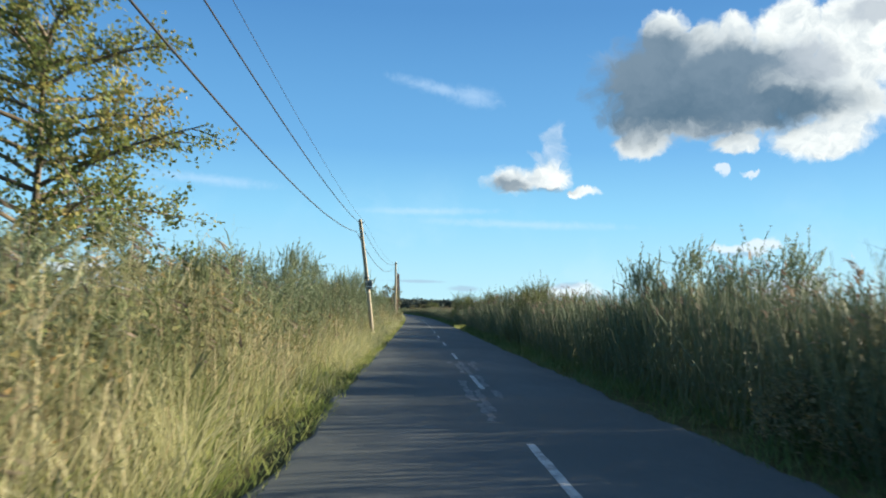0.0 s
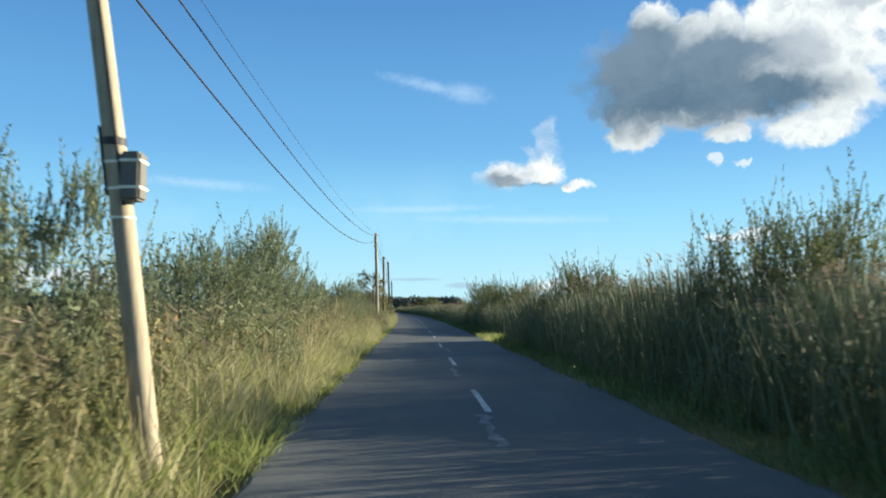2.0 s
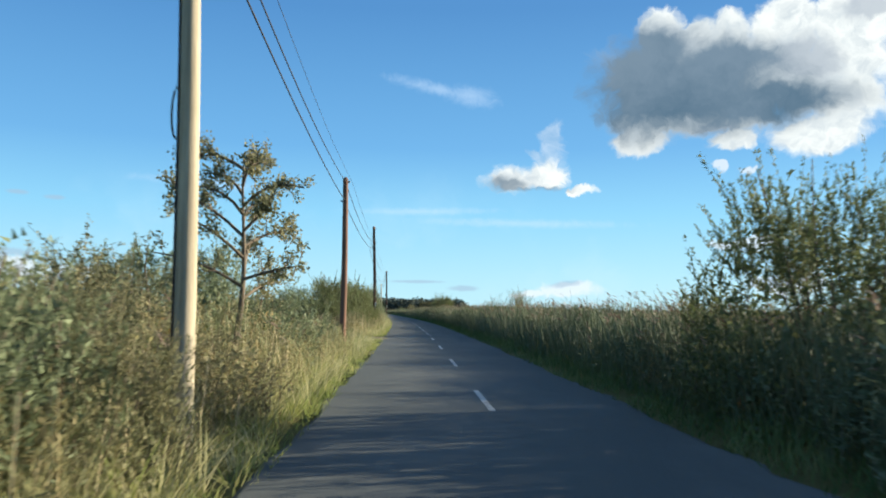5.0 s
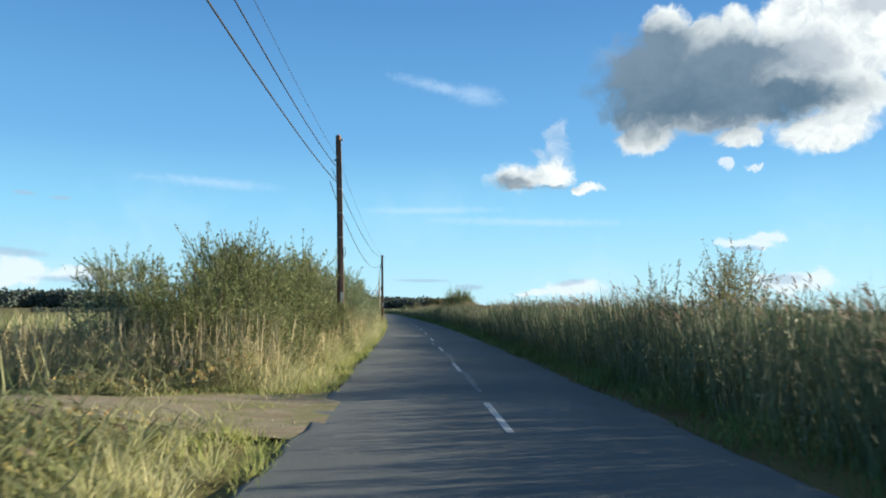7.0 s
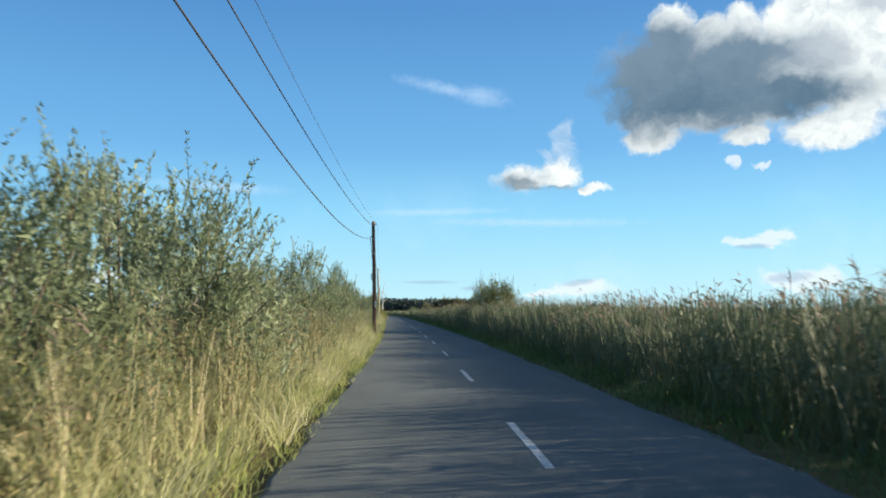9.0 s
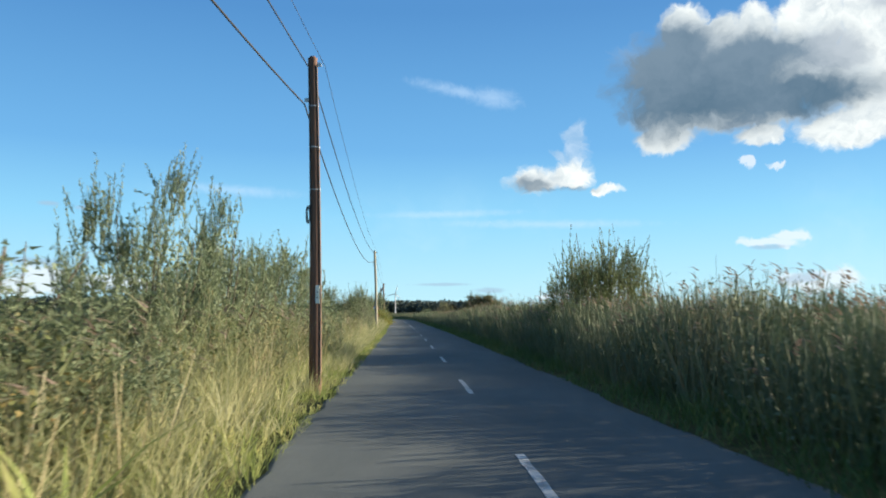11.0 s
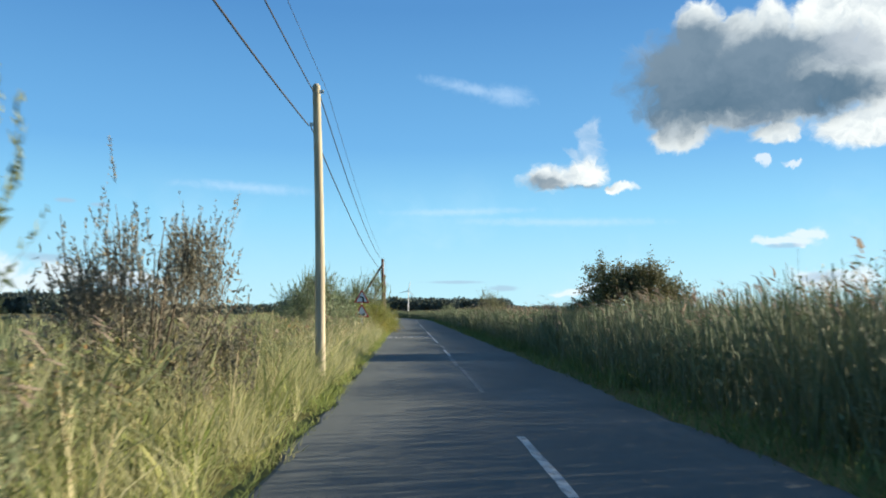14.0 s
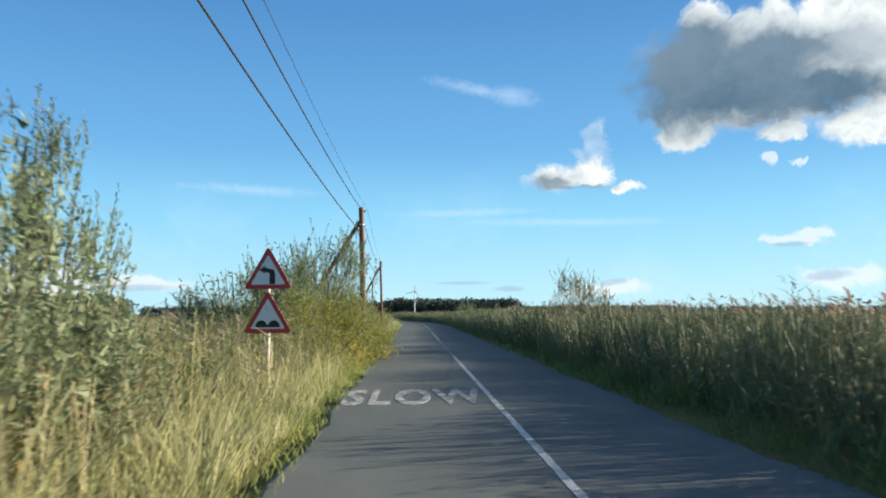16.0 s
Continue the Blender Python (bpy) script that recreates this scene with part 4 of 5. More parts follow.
def make_bush(seed, name, label, leaf_mat, stems=22, twigs=420, per_twig=22, radius=1.75, height=3.2, leaf=(0.092, 0.03), upward=1.0, lobe=13, fill=1.0):
    """A many-stemmed bush: bent stems, lobes of upright leafy wands with gaps between, a narrow leaf at a time."""
    g = np.random.default_rng(seed)
    a = np.linspace(0, 2 * np.pi, stems, endpoint=False) + g.normal(0, 0.3, stems)
    root = np.stack([np.cos(a), np.sin(a), np.zeros(stems)], 1) * g.uniform(0.05, 0.45, stems)[:, None]
    out = np.sqrt(g.uniform(0.02, 0.9, stems))
    bump_a, bump_b = g.uniform(0, 6.28, 4), g.uniform(0, 6.28, 4)

    def dome(x, y):
        """Height of the uneven outline over a place."""
        r2 = (x * x + y * y) / radius ** 2
        lump = 0.13 * np.sin(2.6 * x + bump_a[0]) + 0.13 * np.sin(2.9 * y + bump_a[1]) + 0.1 * np.sin(5.1 * x + 4.3 * y + bump_b[0])
        return height * np.clip((0.92 + lump) * (1 - 0.62 * np.clip(r2, 0, 1.2) ** 1.5), 0.12, 1.05)

    tip = np.stack([np.cos(a) * out * radius, np.sin(a) * out * radius, 0 * a], 1)
    tip[:, 2] = dome(tip[:, 0], tip[:, 1]) * g.uniform(0.75, 0.98, stems)
    mid = (root + tip) / 2 + np.stack([np.cos(a), np.sin(a), 0 * a], 1) * (0.22 * out)[:, None] + g.normal(0, 0.1, (stems, 3))
    u = np.linspace(0, 1, 6)[None, :, None]
    path = (1 - u) ** 2 * root[:, None] + 2 * u * (1 - u) * mid[:, None] + u ** 2 * tip[:, None]
    path[:, 0, 2] = -0.1
    wood = Heap()
    wood.add(*tubes(path, np.linspace(0.026, 0.006, 6)[None, :] * g.uniform(0.7, 1.4, stems)[:, None], 4))
    # lobes of the crown, each a fan of upright wands
    la = np.arange(lobe) * 2.4 + g.normal(0, 0.35, lobe)
    lr = radius * np.sqrt((np.arange(lobe) + 0.4) / lobe) * 0.98
    size = radius * g.uniform(0.30, 0.46, lobe)
    mid_l = np.stack([np.cos(la) * lr, np.sin(la) * lr, 0 * lr], 1)
    tier = np.where(np.arange(lobe) % 3 == 2, g.uniform(0.28, 0.5, lobe), g.uniform(0.86, 1.02, lobe))
    mid_l[:, 2] = np.maximum(dome(mid_l[:, 0], mid_l[:, 1]) * tier - size * 1.15, 0.25)
    n = twigs
    i = g.integers(0, lobe, n)
    fan = unit(g.normal(0, 0.5, (n, 3)) + unit(mid_l[i] * np.array([1, 1, 0])) * 0.25 + np.array([0, 0, upward]))
    start = mid_l[i] + fan * (size[i] * g.uniform(-0.3, 0.45, n))[:, None] + g.normal(0, 0.3, (n, 3)) * size[i][:, None]
    way = unit(fan + np.array([0, 0, 0.45]) + g.normal(0, 0.16, (n, 3)))
    length = size[i] * g.uniform(0.55, 1.1, n) * np.where(g.uniform(0, 1, n) < 0.04, 1.22, 1.0)
    tip_r = np.linalg.norm((start + way * length[:, None])[:, :2], axis=1)
    keep = tip_r < radius * 1.08
    start, way, length, n = start[keep], way[keep], length[keep], int(keep.sum())
    wood.add(*ribbons(start, way, length, np.full(n, 0.010), np.full(n, 0.03), 1, 0.3))
    j = np.repeat(np.arange(n), per_twig)
    w = g.uniform(0.0, 1.04, len(j))
    at = start[j] + way[j] * (length[j] * w)[:, None] + g.normal(0, 0.012, (len(j), 3))
    d = unit(way[j] * 0.85 + g.normal(0, 0.42, (len(j), 3)))
    crown = Heap().add(*slivers(at, d, leaf[0] * g.uniform(0.6, 1.25, len(j)) * (1.1 - 0.35 * w), leaf[1] * g.uniform(0.7, 1.3, len(j))))
    # shaded inner leaves
    m = int(3800 * fill)
    c = g.uniform(0, 2 * np.pi, m)
    r = radius * 0.92 * np.sqrt(g.uniform(0, 1, m))
    at = np.stack([np.cos(c) * r, np.sin(c) * r, 0 * r], 1)
    at[:, 2] = dome(at[:, 0], at[:, 1]) * g.uniform(0.04, 0.86, m)
    crown.add(*slivers(at, unit(g.normal(size=(m, 3)) + np.array([0, 0, 0.5])), g.uniform(0.09, 0.15, m), g.uniform(0.03, 0.055, m)))
    ob = thing(name, label, "bush")
    tagged(part("stem_wood", wood.mesh("stem_wood", BARK), ob, "thin grey-brown stems"), kind="stuff")
    part("foliage", crown.mesh("foliage", leaf_mat), ob)
    return ob


WILLOW_LABEL = "grey-green willow bush with narrow leaves beside the lane"
kinds = [make_bush(11, "willow_bush", WILLOW_LABEL, WILLOW, 22, 760, 38, 1.75, 3.2, (0.082, 0.021), 1.1, 20),
         make_bush(12, "willow_bush", WILLOW_LABEL, WILLOW, 24, 680, 38, 1.6, 3.2, (0.084, 0.020), 1.5, 16),
         make_bush(13, "willow_bush", WILLOW_LABEL, WILLOW, 22, 860, 38, 1.95, 3.2, (0.08, 0.022), 1.0, 22),
         make_bush(14, "sallow_bush", "olive-brown sallow bush starting to turn, beside the lane", SALLOW, 24, 760, 32, 1.9, 3.2, (0.066, 0.024), 1.0, 20),
         make_bush(15, "thin_bush", "sparse dark-leaved bush with bare twigs showing", DUSKY, 34, 700, 36, 1.8, 3.2, (0.066, 0.024), 1.4, 15, 0.8),
         make_bush(16, "yellow_bush", "yellow-green low bush turning in autumn", AUTUMN, 24, 620, 32, 1.9, 3.2, (0.065, 0.026), 0.7, 18),
         make_bush(17, "willow_bush", "dense olive-green willow bush beside the lane", LEAF_GREEN, 24, 950, 38, 1.9, 3.2, (0.074, 0.021), 0.9, 24)]
# distance, lat, height, width, kind
BUSHES = [
    (4.5, -4.9, 2.38, 1.12, 3), (9, -5, 2.56, 1.12, 0), (12.2, -5, 2.2, 1.13, 3), (15.4, -5.2, 2.8, 1.0, 1), (17.4, -4.7, 2.9, 1.1, 0), (20.4, -4.9, 2.8, 1.15, 2), (23.0, -4.0, 3.1, 0.9, 1), (27, -5, 2.7, 1.13, 0), (31.8, -4.3, 3.6, 1.15, 2),
    (36.2, -4.6, 2.61, 1.25, 3), (40.8, -4.6, 3.55, 0.9, 1), (45.2, -4.2, 2.74, 1.25, 0), (49.6, -4.4, 3.61, 1.12, 2), (56.6, -4.8, 4.1, 1.1, 2), (60.6, -4.9, 3.0, 0.95, 1), (65.2, -3.8, 2.4, 1.15, 0),
    (69.2, -3.9, 2.75, 0.95, 1), (71.4, -5.4, 2.9, 1.15, 0), (73.2, -4.4, 2.5, 1.1, 0), (76.4, -4.7, 3.2, 1.15, 2), (77.2, -3.8, 2.3, 0.9, 0), (80.8, -3.7, 2.85, 1.0, 1), (81.6, -2.55, 1.7, 0.5, 3), (85.2, -4.0, 2.2, 1.25, 3), (88.4, -4.6, 2.7, 1.2, 0), (92.5, -4.2, 2.8, 1.25, 2), (98.5, -4.8, 1.76, 1.25, 3),
    (120.8, -3.9, 2.1, 1.0, 6), (123.4, -4.3, 3.05, 1.2, 6), (124.4, -6.4, 3.0, 1.2, 0), (127.4, -4.4, 3.9, 1.2, 6), (131.9, -4.6, 4.1, 1.25, 6), (121.4, -7.6, 1.02, 1, 3), (121, -10.4, 1.23, 0.9, 4), (122.6, -13, 0.99, 1.13, 3),
    (129.2, -2.75, 1.9, 0.55, 6), (136.6, -4.9, 3.0, 1.1, 0), (141.4, -4.8, 3.1, 1.15, 2), (145.8, -4.4, 3.97, 1.38, 2), (150.4, -4.5, 2.97, 1.38, 0), (155, -4.6, 2.68, 1.25, 3), (160.2, -4.5, 3.54, 1.25, 2), (165.4, -4.4, 2.19, 1.25, 3),
    (170.2, -4.5, 2.36, 1.25, 0), (175.2, -4.1, 3.76, 0.81, 1), (178.8, -4.1, 3.66, 0.86, 1), (182.4, -4.5, 3.5, 1.0, 0), (187.6, -4.4, 3.75, 1.28, 2), (201.8, -4.7, 3.4, 0.8, 1), (209.3, -4.5, 3.3, 0.85, 0),
    (224, -16.6, 3.13, 0.56, 5), (224.6, -14.9, 2.26, 0.56, 3), (209.8, -3.0, 3.15, 0.68, 2), (217.1, -3.6, 3.2, 0.82, 4), (242.4, -4.3, 3.45, 1.2, 0), (246, -4.9, 3.66, 0.81, 1), (256.2, -2.75, 2.18, 0.95, 5),
    (258.2, -4.6, 2.82, 1.25, 0), (262.4, -3.5, 4.18, 1.19, 2), (267.2, -3.4, 2.54, 1.25, 3), (260.2, -2.4, 2.18, 0.9, 5), (274, -4.2, 2.28, 1.25, 0), (290, -4.5, 1.9, 1.25, 3), (306, -5, 2.68, 1.25, 2),
    (322, -4.8, 1.69, 1.25, 3), (8.5, 5.8, 1.62, 1.13, 3), (18.0, 5.8, 3.0, 0.95, 1), (16.2, 6.6, 3.1, 1.0, 2), (24.5, 6.4, 1.76, 1.13, 3), (33, 5.9, 2.8, 1.15, 6), (36.8, 6.4, 2.4, 1.13, 3), (42.8, 6.1, 3.6, 0.9, 6),
    (56.6, 6, 3.3, 1.0, 6), (75.4, 6.8, 1.97, 1.13, 3), (78.4, 5.9, 3.5, 1.2, 6), (82, 5.9, 2.59, 1.25, 0), (85.8, 5.9, 3.7, 1.2, 6), (90.2, 6.2, 1.9, 1.25, 3), (119.6, 6, 2.6, 0.9, 3),
    (177.5, 6.4, 1.9, 1.13, 3), (187.4, 6.2, 4.1, 0.95, 6), (189.8, 6.4, 3.6, 1.1, 0), (265.5, 6, 3, 0.75, 3), (300, 6.2, 1.69, 1.25, 3), (330, 7, 2.46, 1.38, 2), (352, 12, 1.98, 1.51, 0), (262, 21, 1.9, 0.78, 4)]
used = set()
for s, lat, tall, wide, k in BUSHES:
    m = place(s, lat, -0.05, float(rng.uniform(0, 360)))
    size = Matrix.Diagonal((wide, wide, tall / 3.2, 1))
    ob = copy_thing(kinds[k], m) if k in used else kinds[k]
    ob.matrix_basis = m @ size
    used.add(k)


def make_tree(seed, name, label, leaf_mat, height, spread, trunk_r, limbs, lean=(0, 0), leaf=(0.075, 0.05), per_twig=16, first=0.3, flat=0.0, twigs=12):
    """Tapered trunk, forked limbs, branchlets and clumps of single leaves with gaps between."""
    g = np.random.default_rng(seed)
    top = np.array([lean[0], lean[1], height * 0.86])
    k = np.linspace(0, 1, 9)[:, None]
    trunk = top * k + np.array([0.12, -0.08, 0]) * np.sin(k * 5) * k
    trunk[0, 2] = -0.15
    wood = Heap()
    wood.add(*tubes(trunk[None], (trunk_r * (1 - 0.85 * k[:, 0] ** 0.8))[None], 8))
    ob = thing(name, label, "tree")
    part("trunk", wood.mesh("trunk", BARK, True), ob, "grey-brown forked trunk")
    q = first + (0.97 - first) * (np.arange(limbs) + g.uniform(0, 1, limbs)) / limbs
    start = np.stack([np.interp(q, k[:, 0], trunk[:, c]) for c in range(3)], 1)
    a = np.arange(limbs) * 2.4 + g.normal(0, 0.4, limbs)
    reach = spread * (1.3 - 0.85 * q) * g.uniform(0.7, 1.15, limbs)
    end = start + np.stack([np.cos(a) * reach, np.sin(a) * reach, reach * g.uniform(0.1, 0.55, limbs) * (1 - flat)], 1)
    mid = (start + end) / 2 + np.array([0, 0, 0.25]) + g.normal(0, 0.12, (limbs, 3))
    u = np.linspace(0, 1, 6)[None, :, None]
    path = (1 - u) ** 2 * start[:, None] + 2 * u * (1 - u) * mid[:, None] + u ** 2 * end[:, None]
    branches = Heap().add(*tubes(path, np.linspace(trunk_r * 0.42, 0.01, 6)[None].repeat(limbs, 0), 5))
    n = limbs * twigs
    i = np.repeat(np.arange(limbs), twigs)
    w = g.uniform(0.3, 1.0, n)
    s0 = (1 - w)[:, None] ** 2 * start[i] + (2 * w * (1 - w))[:, None] * mid[i] + w[:, None] ** 2 * end[i]
    way = unit(g.normal(0, 0.7, (n, 3)) + unit(end - start)[i] * 0.8 + np.array([0, 0, 0.25]))
    length = g.uniform(0.3, 0.85, n) * spread / 3
    e0 = s0 + way * length[:, None]
    branches.add(*tubes(np.stack([s0, (s0 + e0) / 2 + g.normal(0, 0.04, (n, 3)), e0], 1), np.tile([0.013, 0.009, 0.003], (n, 1)), 3))
    part("branch_wood", branches.mesh("branch_wood", BARK), ob)
    j = np.repeat(np.arange(n), per_twig)
    at = s0[j] + way[j] * (length[j] * g.uniform(0.3, 1.1, len(j)))[:, None] + g.normal(0, 0.09 * spread / 3, (len(j), 3))
    part("crown", Heap().add(*leaves(at, unit(g.normal(size=(len(j), 3)) + way[j] * 0.5), leaf[0] * g.uniform(0.6, 1.3, len(j)), leaf[1] * g.uniform(0.7, 1.2, len(j)))).mesh("crown", leaf_mat), ob)
    return ob


make_tree(31, "autumn_tree", "tree with layered yellow-green autumn leaves above the hedge", TURNING, 7.4, 3.3, 0.12, 34, (0.3, 0.2), (0.095, 0.07), 36, 0.25, 0.3, 14).matrix_basis = place(13.8, -6.9, 0, 20)
make_tree(32, "small_tree", "small thin tree with few brownish leaves behind the pole", SALLOW, 4.4, 1.5, 0.07, 15, (0.4, 0), (0.07, 0.04), 34, 0.4).matrix_basis = place(87.5, -2.75, 0, 60)
make_tree(33, "thorn_tree", "dark wind-shaped hawthorn with a flat ochre-topped crown", THORN, 3.3, 2.6, 0.16, 46, (0.4, 0.3), (0.075, 0.055), 48, 0.3, 0.82, 17).matrix_basis = place(232.6, 7.6, -0.3, 130)

# ---------------------------------------------------------------- poles, cables
POLES = [(-10.0, -2.6, -2.6, 6.0, 0, "post"), (37.7, -2.05, -2.87, 5.6, 0, "box"), (83.0, -2.16, -2.28, 6.3, 0, "lead"), (103.4, -2.4, -2.4, 6.05, 1, "post"), (131.0, -2.25, -2.46, 7.2, 1, "tag"),
         (177.8, -1.70, -1.8, 6.35, 1, "coil"), (223.2, -1.94, -2.1, 6.15, 0, "post"), (265.0, -1.95, -2.0, 5.2, 1, "strut"), (306.6, -2.9, -3.0, 5.9, 1, "strut"), (349.0, -4.0, -4.0, 5.6, 1, "post")]


def spine(p, q, bend=0.0, n=12):
    k = np.linspace(0, 1, n)[:, None]
    return np.array(p) * (1 - k) + np.array(q) * k + np.array([bend, 0, 0]) * np.sin(np.pi * k)


def make_pole(s, lat, top_lat, tall, brown, extra):
    mat = BROWN_POLE if brown else GREY_POLE
    ob = thing("telegraph_pole", ("dark brown" if brown else "weathered pale grey") + " telegraph pole " + {
        "post": "standing in the verge grass", "box": "leaning, with a strapped cable box", "lead": "with a cable running down it", "tag": "with a pale plate and cables",
        "coil": "with coiled cable and plate", "strut": "propped by a slanting timber strut"}[extra], "telegraph pole", "poles beside the lane", place(s, lat))
    axis = spine((0, 0, -0.3), (top_lat - lat, 0, tall), 0.03)
    r = np.linspace(0.108, 0.082, 12) * (1.12 if brown else 1.0)
    v, f = tubes(axis[None], r[None], 14)
    ends = Heap().add(v, f)
    part("post", ends.mesh("post", mat, True), ob)
    cap = bmesh.new()
    bmesh.ops.create_cone(cap, cap_ends=True, segments=14, radius1=0.084, radius2=0.05, depth=0.05, matrix=Matrix.Translation((top_lat - lat, 0, tall + 0.015)))
    part("cap", bm_mesh("cap", cap, mat), ob)

    def at(z):
        w = (z + 0.3) / (tall + 0.3)
        return (top_lat - lat) * w + 0.03 * math.sin(math.pi * w), (0.108 - 0.026 * w) * (1.12 if brown else 1.0)

    for drop, side in ((0.12, 1), (0.82, -1)):
        x, rad = at(tall - drop)
        bracket = box_bm(0.09, 0.05, 0.07, 0.008, (x + side * (rad + 0.03), 0, tall - drop))
        part("bracket", bm_mesh("bracket", bracket, STEEL), ob, "small steel cable bracket")

    def band(z, width, m, name="band"):
        x, rad = at(z)
        ring = np.array([[x, 0, z - width / 2], [x, 0, z + width / 2]])
        part(name, mesh_of(name, *tubes(ring[None], np.full((1, 2), rad + 0.006), 14), m, True), ob)

    def down_lead(z0, z1, face, r_=0.012):
        zs = np.linspace(z0, z1, 10)
        pts = np.array([[at(z)[0] + (at(z)[1] + 0.012) * math.sin(face), -(at(z)[1] + 0.012) * math.cos(face), z] for z in zs])
        part("down_lead", mesh_of("down_lead", *tubes(pts[None], np.full((1, 10), r_), 6), CABLE, True), ob, "black cable clipped to the post")

    if extra == "box":
        x, rad = at(2.55)
        part("cable_box", bm_mesh("cable_box", box_bm(0.17, 0.2, 0.42, 0.02, (x + rad + 0.05, -0.05, 2.55)), BOX_GREY), ob, "weathered grey cable box")
        for z in (2.45, 2.68):
            band(z, 0.025, WHITE_BAND)
            part("strap", bm_mesh("strap", box_bm(0.185, 0.215, 0.025, 0.004, (x + rad + 0.05, -0.05, z)), WHITE_BAND), ob)
        band(2.86, 0.07, CABLE)
        band(2.2, 0.02, WHITE_BAND)
        down_lead(tall - 0.15, 2.3, 0.5)
        down_lead(3.0, 2.4, -1.4, 0.016)
    if extra == "lead":
        down_lead(tall - 0.15, 0.1, -1.2)
        x, rad = at(3.2)
        a = np.linspace(0, 2 * np.pi, 15)
        loop = np.stack([x - rad - 0.03 + 0.05 * np.cos(a), 0 * a, 3.3 + 0.26 * np.sin(a)], 1)
        part("cable_coil", mesh_of("cable_coil", *tubes(loop[None], np.full((1, 15), 0.011), 6), CABLE, True), ob, "loop of spare black cable")
    if extra in ("tag", "coil"):
        x, rad = at(1.78)
        z = 1.78
        part("plate", bm_mesh("plate", box_bm(0.075, 0.012, 0.34, 0.004, (x + 0.05, -rad - 0.008, z)), WHITE_BAND), ob, "pale plate with worn marks")
        for dz in (-0.06, 0.04):
            part("plate_bar", bm_mesh("plate_bar", box_bm(0.03, 0.004, 0.018, 0, (x + 0.05, -rad - 0.016, z + dz)), BOX_GREY), ob)
        down_lead(tall - 0.15, 0.1, 0.9)
        down_lead(tall - 0.2, 2.6, -0.7, 0.01)
        x, rad = at(3.3)
        a = np.linspace(0, 2 * np.pi, 15)
        for k, sx in enumerate((-1, -0.8) if extra == "coil" else (1,)):
            loop = np.stack([x + sx * (rad + 0.03) + 0.035 * np.cos(a), -0.03 - 0.02 * k + 0 * a, 3.3 + 0.17 * np.sin(a)], 1)
            part("cable_coil", mesh_of("cable_coil", *tubes(loop[None], np.full((1, 15), 0.012), 6), CABLE, True), ob, "loop of spare black cable")
        for z in (3.78, 4.6, 5.4):
            band(z, 0.02, STEEL)
    if extra == "strut":
        x, rad = at(tall - 0.55)
        leg = spine((x - rad * 0.8, 0.02, tall - 0.5), (x - 3.1, 0.3, -0.2), 0.0)
        part("strut", mesh_of("strut", *tubes(leg[None], np.linspace(0.075, 0.1, 12)[None], 10), mat, True), ob, "slanting timber strut")
        band(tall - 0.6, 0.04, STEEL)
    return ob


for row in POLES:
    make_pole(*row)

# how far below the pole's top the two cables hang, pole by pole; the sag of the lower one, span by span
HANG = [(0.12, 0.82), (0.12, 0.55), (0.12, 0.55), (0.12, 0.8), (1.1, 1.55), (0.15, 0.9), (0.12, 0.85), (0.1, 0.75), (0.12, 0.8), (0.12, 0.8)]
SAG = [0.0215, 0.0225, 0.011, 0.012, 0.026, 0.021, 0.011, 0.015, 0.015]
LOWER_SIDE = [-0.15, -0.15, 0.0, -0.04, -0.15, -0.15, -0.11, -0.15, -0.15]
UPPER_SIDE = [-0.05, 0, 0, 0, -0.09, -0.06, 0.05, 0, 0]
UPPER_SAG = [0.015, 0.0175, 0.015, 0.015, 0.015, 0.015, 0.015, 0.015, 0.015]
ASIDE = [0, 0, 0, 0, -0.1, 0, 0, 0, 0]
for k0 in range(len(POLES) - 1):
    (s0, _, l0, h0, _, _), (s1, _, l1, h1, _, _) = POLES[k0], POLES[k0 + 1]
    for w, side, sag, r in ((0, UPPER_SIDE[k0], UPPER_SAG[k0], 0.013), (1, LOWER_SIDE[k0], SAG[k0], 0.015), (0, 0.24, 0.013, 0.005)):
        k = np.linspace(0, 1, 28)
        x0, y0 = on_road(s0, l0 + side + ASIDE[k0])
        x1, y1 = on_road(s1, l1 + side)
        za, zb = h0 - HANG[k0][w], h1 - HANG[k0 + 1][w]
        path = np.stack([x0 + (x1 - x0) * k, y0 + (y1 - y0) * k, za + (zb - za) * k - sag * (s1 - s0) * 4 * k * (1 - k)], 1)
        cable = new("overhead_cable", mesh_of("overhead_cable", *tubes(path[None], np.full((1, 28), r), 6), CABLE, True))
        tagged(cable, "thin dark overhead wire hanging between two wooden poles" if r < 0.01 else "black overhead cable hanging between two wooden poles", "cable", "overhead cables")

# ---------------------------------------------------------------- road signs


def tri_bm(size, thick, radius, y):
    """A rounded upright triangle, its base at z = 0, facing -y."""
    bm = bmesh.new()
    hgt = size
    half = size / math.sqrt(3)
    vs = []
    for cx, cz, a0 in ((-half + radius * 1.73, radius, 150), (half - radius * 1.73, radius, -90), (0, hgt - 2 * radius, 30)):
        for i in range(6):
            a = radians(a0 + i * 24)
            vs.append(bm.verts.new((cx + radius * math.cos(a), y, cz + radius * math.sin(a))))
    face = bm.faces.new(vs)
    ext = bmesh.ops.extrude_face_region(bm, geom=[face])
    bmesh.ops.translate(bm, verts=[g for g in ext["geom"] if isinstance(g, bmesh.types.BMVert)], vec=(0, thick, 0))
    bmesh.ops.recalc_face_normals(bm, faces=bm.faces[:])
    return bm


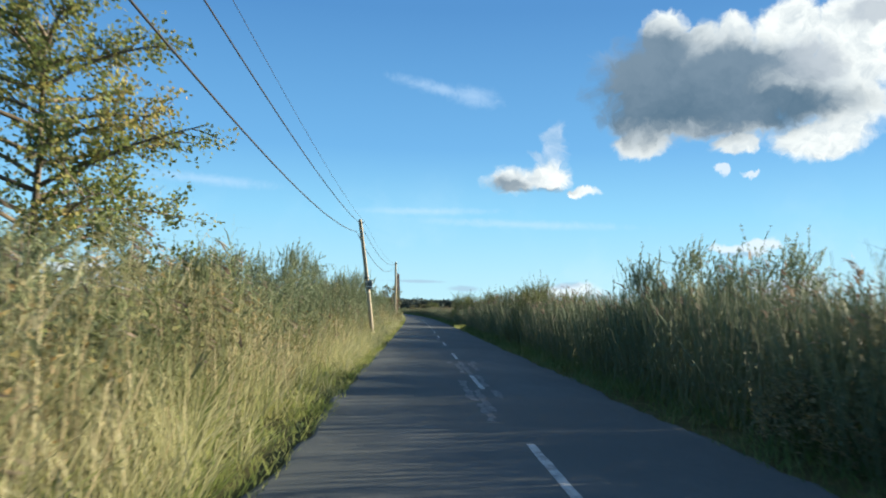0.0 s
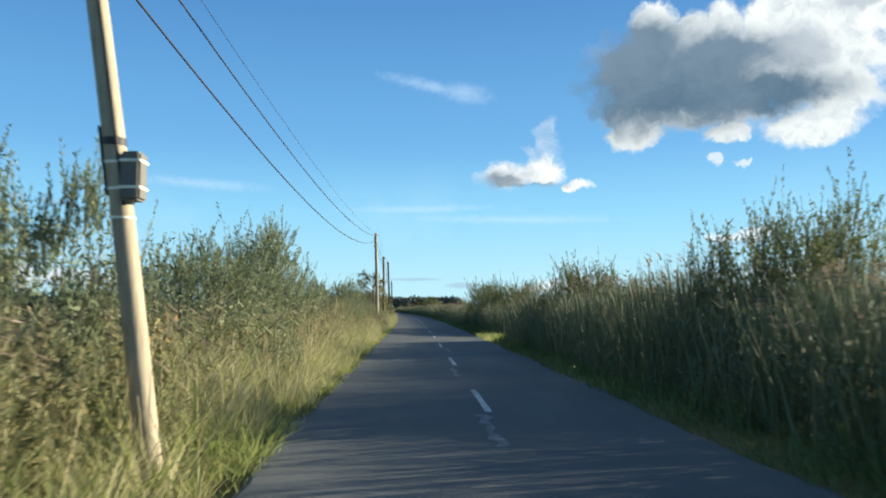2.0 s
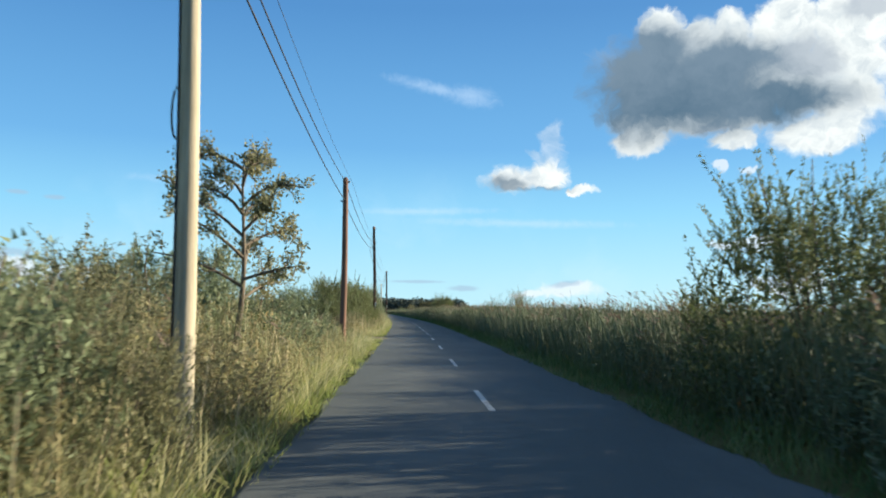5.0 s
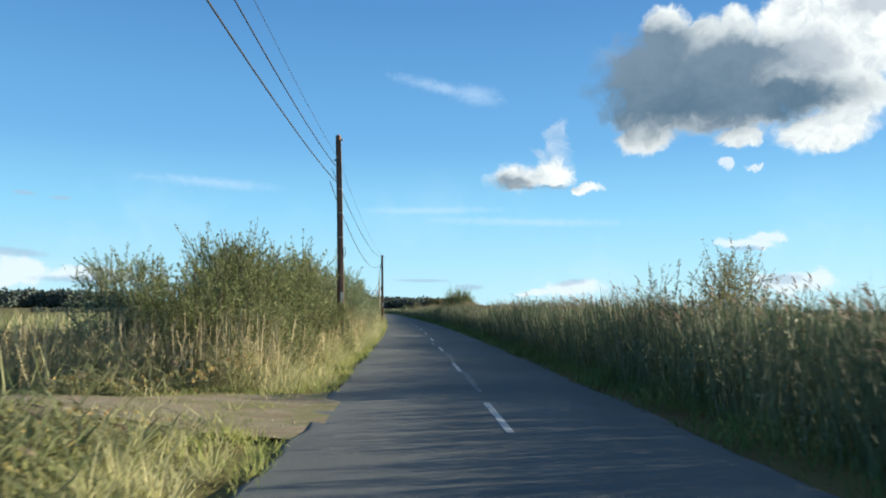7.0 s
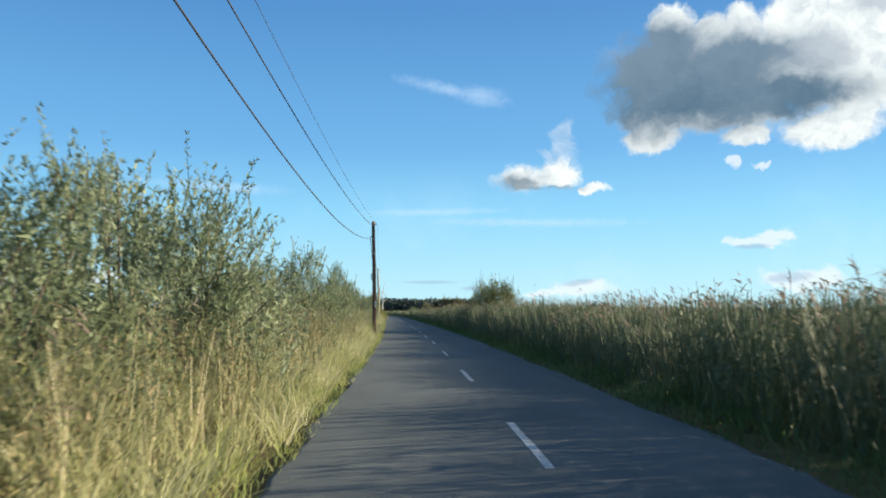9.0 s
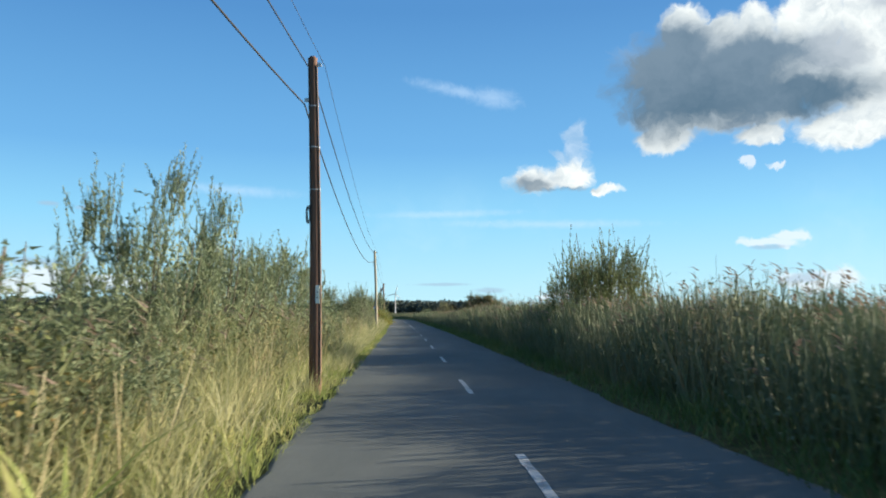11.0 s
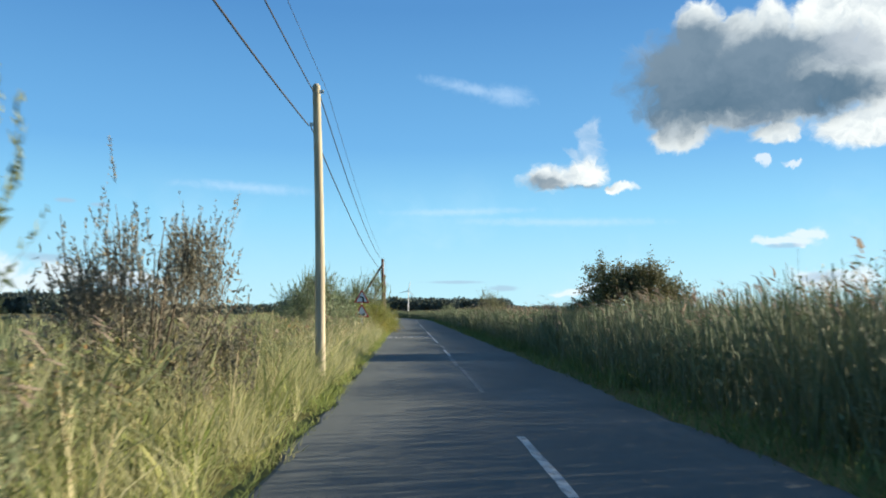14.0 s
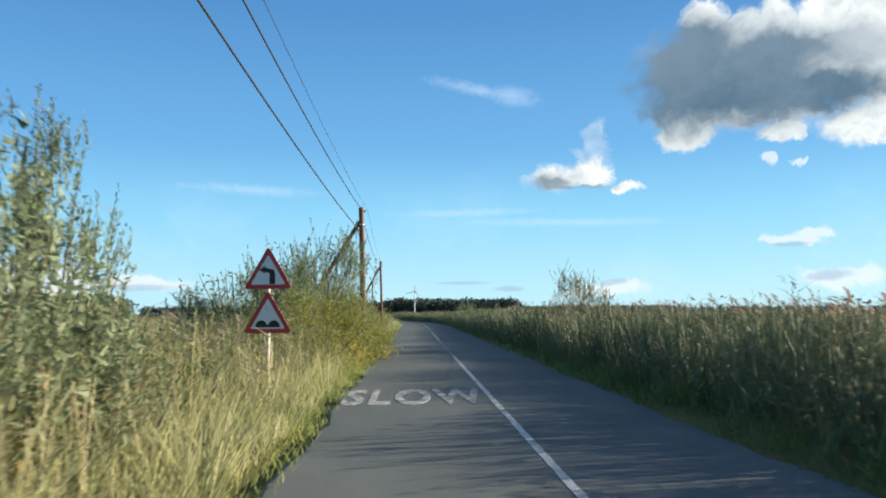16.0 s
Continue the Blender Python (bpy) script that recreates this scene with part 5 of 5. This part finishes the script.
def slab(points, y, thick):
    bm = bmesh.new()
    face = bm.faces.new([bm.verts.new((x, y, z)) for x, z in points])
    ext = bmesh.ops.extrude_face_region(bm, geom=[face])
    bmesh.ops.translate(bm, verts=[g for g in ext["geom"] if isinstance(g, bmesh.types.BMVert)], vec=(0, thick, 0))
    bmesh.ops.recalc_face_normals(bm, faces=bm.faces[:])
    return bm


def make_sign():
    ob = thing("road_sign", "two red-bordered warning triangles on one pale post", "road sign", "", place(250.2, -2.66, 0, -4))
    post = np.array([[0, 0.05, -0.3], [0, 0.05, 1.2], [0, 0.05, 2.45]])
    part("post", mesh_of("post", *tubes(post[None], np.full((1, 3), 0.03), 12), STEEL, True), ob)
    for z, tilt in ((1.07, 0.0), (1.84, 0.0)):
        plate = part("plate", bm_mesh("plate", tri_bm(0.75, 0.008, 0.04, 0.0), SIGN_RED), ob, "red bordered triangle")
        plate.matrix_basis = pose(0, 0, z, 0, tilt, 0)
        part("back", bm_mesh("back", tri_bm(0.75, 0.006, 0.04, 0.009), SIGN_BACK), plate, "grey back")
        inner = tri_bm(0.53, 0.004, 0.02, -0.005)
        bmesh.ops.translate(inner, verts=inner.verts[:], vec=(0, 0, 0.075))
        part("field", bm_mesh("field", inner, SIGN_WHITE), plate, "white field")
        if z > 1.5:
            pts = [(0.025, 0.09), (0.12, 0.09), (0.12, 0.27)]
            pts += [(0.06 + 0.05 * math.cos(radians(a)) * 1.0, 0.30 + 0.055 * math.sin(radians(a))) for a in (10, 40, 70)]
            pts += [(-0.05, 0.385), (-0.05, 0.42), (-0.15, 0.345), (-0.05, 0.275), (-0.05, 0.305), (0.005, 0.295), (0.025, 0.27)]
            pts = [(x * 1.05, zz * 0.98 - 0.005) for x, zz in pts]
            part("symbol", bm_mesh("symbol", slab(pts, -0.009, 0.004), SIGN_BLACK), plate, "black bend-left arrow")
        else:
            pts = [(-0.22, 0.10), (0.22, 0.10), (0.22, 0.125)]
            pts += [(0.112 + 0.095 * math.cos(radians(a)), 0.135 + 0.088 * math.sin(radians(a))) for a in range(10, 171, 20)]
            pts += [(-0.112 + 0.095 * math.cos(radians(a)), 0.135 + 0.088 * math.sin(radians(a))) for a in range(10, 171, 20)]
            pts += [(-0.22, 0.125)]
            part("symbol", bm_mesh("symbol", slab(pts, -0.009, 0.004), SIGN_BLACK), plate, "black twin-hump symbol")
        for dz in (0.2, 0.42):
            part("clip", bm_mesh("clip", box_bm(0.1, 0.03, 0.03, 0.004, (0, 0.035, dz)), STEEL), plate)
    return ob


make_sign()

# ---------------------------------------------------------------- distance: woods, wind turbine


def far_wood(name, label, spans, seed):
    """A belt of far trees: crowns of many small leaf clumps on trunks. Spans: azimuth from and to, distance, height, spacing."""
    g = np.random.default_rng(seed)
    hp, wd = Heap(), Heap()
    for a0, a1, dist, tall, gap in spans:
        n = int(radians(a1 - a0) * dist / gap)
        a = np.radians(a0 + (a1 - a0) * (np.arange(n) + g.uniform(0, 1, n)) / n)
        d = dist * g.uniform(0.96, 1.05, n)
        foot = np.stack([d * np.sin(a) + 6, d * np.cos(a) + 110, np.full(n, -0.5)], 1)
        h_ = tall * g.uniform(0.88, 1.05, n)
        wd.add(*tubes(np.stack([foot, foot + np.array([0, 0, 1.0]) * (h_ * 0.5)[:, None]], 1), np.tile([tall * 0.03, tall * 0.02], (n, 1)), 5))
        k = 300
        i = np.repeat(np.arange(n), k)
        p = unit(g.normal(size=(n * k, 3))) * (g.uniform(0.1, 1, n * k) ** 0.4)[:, None]
        at = foot[i] + p * np.stack([h_[i] * 0.8, h_[i] * 0.5, h_[i] * 0.5], 1) + np.array([0, 0, 1]) * (h_[i] * 0.48)[:, None]
        size = h_[i] * g.uniform(0.09, 0.19, n * k)
        hp.add(*slivers(at, unit(g.normal(size=(n * k, 3))), size * 1.1, size * 1.1))
    ob = thing(name, label, "woodland")
    ob["kind"] = "stuff"
    part("trunks", wd.mesh("trunks", BARK), ob)
    part("crowns", hp.mesh("crowns", HAZED_LEAF), ob)


far_wood("far_wood", "dark belt of trees across the far fields", [(-30, -16.4, 620, 13.5, 2.2), (-60, -30, 620, 13.5, 4), (-16.4, -9, 900, 9, 4), (-9, -2.5, 1500, 20, 6), (-2.5, 6, 1500, 25, 5), (6, 16, 1300, 10, 5), (16, 50, 1400, 8, 7)], 41)
far_wood("field_hedge", "low hedge bushes in the far meadow", [(-24, -12, 210, 1.7, 2), (-3, 3, 270, 2.4, 4), (-12, -4, 330, 2.6, 5), (3, 20, 330, 2.4, 5), (20, 60, 160, 2.2, 5)], 42)


def make_turbine():
    d, az = 1300.0, radians(-0.55)
    ob = thing("wind_turbine", "far white three-bladed wind turbine above the trees", "wind turbine", "", pose(d * math.sin(az) + 6, d * math.cos(az) + 180, -1))
    hub = 34.0
    mast = np.array([[0, 0, 0], [0, 0, hub / 2], [0, 0, hub]])
    part("tower", mesh_of("tower", *tubes(mast[None], np.array([[1.0, 0.8, 0.6]]), 12), TURBINE, True), ob)
    part("nacelle", bm_mesh("nacelle", box_bm(1.6, 4.0, 1.7, 0.3, (0, 0.5, hub + 0.6)), TURBINE), ob)
    for k in range(3):
        a = radians(14 + 120 * k)
        pts = np.array([[math.sin(a) * r_, -1.8, hub + 0.6 + math.cos(a) * r_] for r_ in (0, 4, 9, 15)])
        part("rotor_blade", mesh_of("rotor_blade", *tubes(pts[None], np.array([[0.5, 0.7, 0.5, 0.15]]), 6), TURBINE, True), ob)


make_turbine()
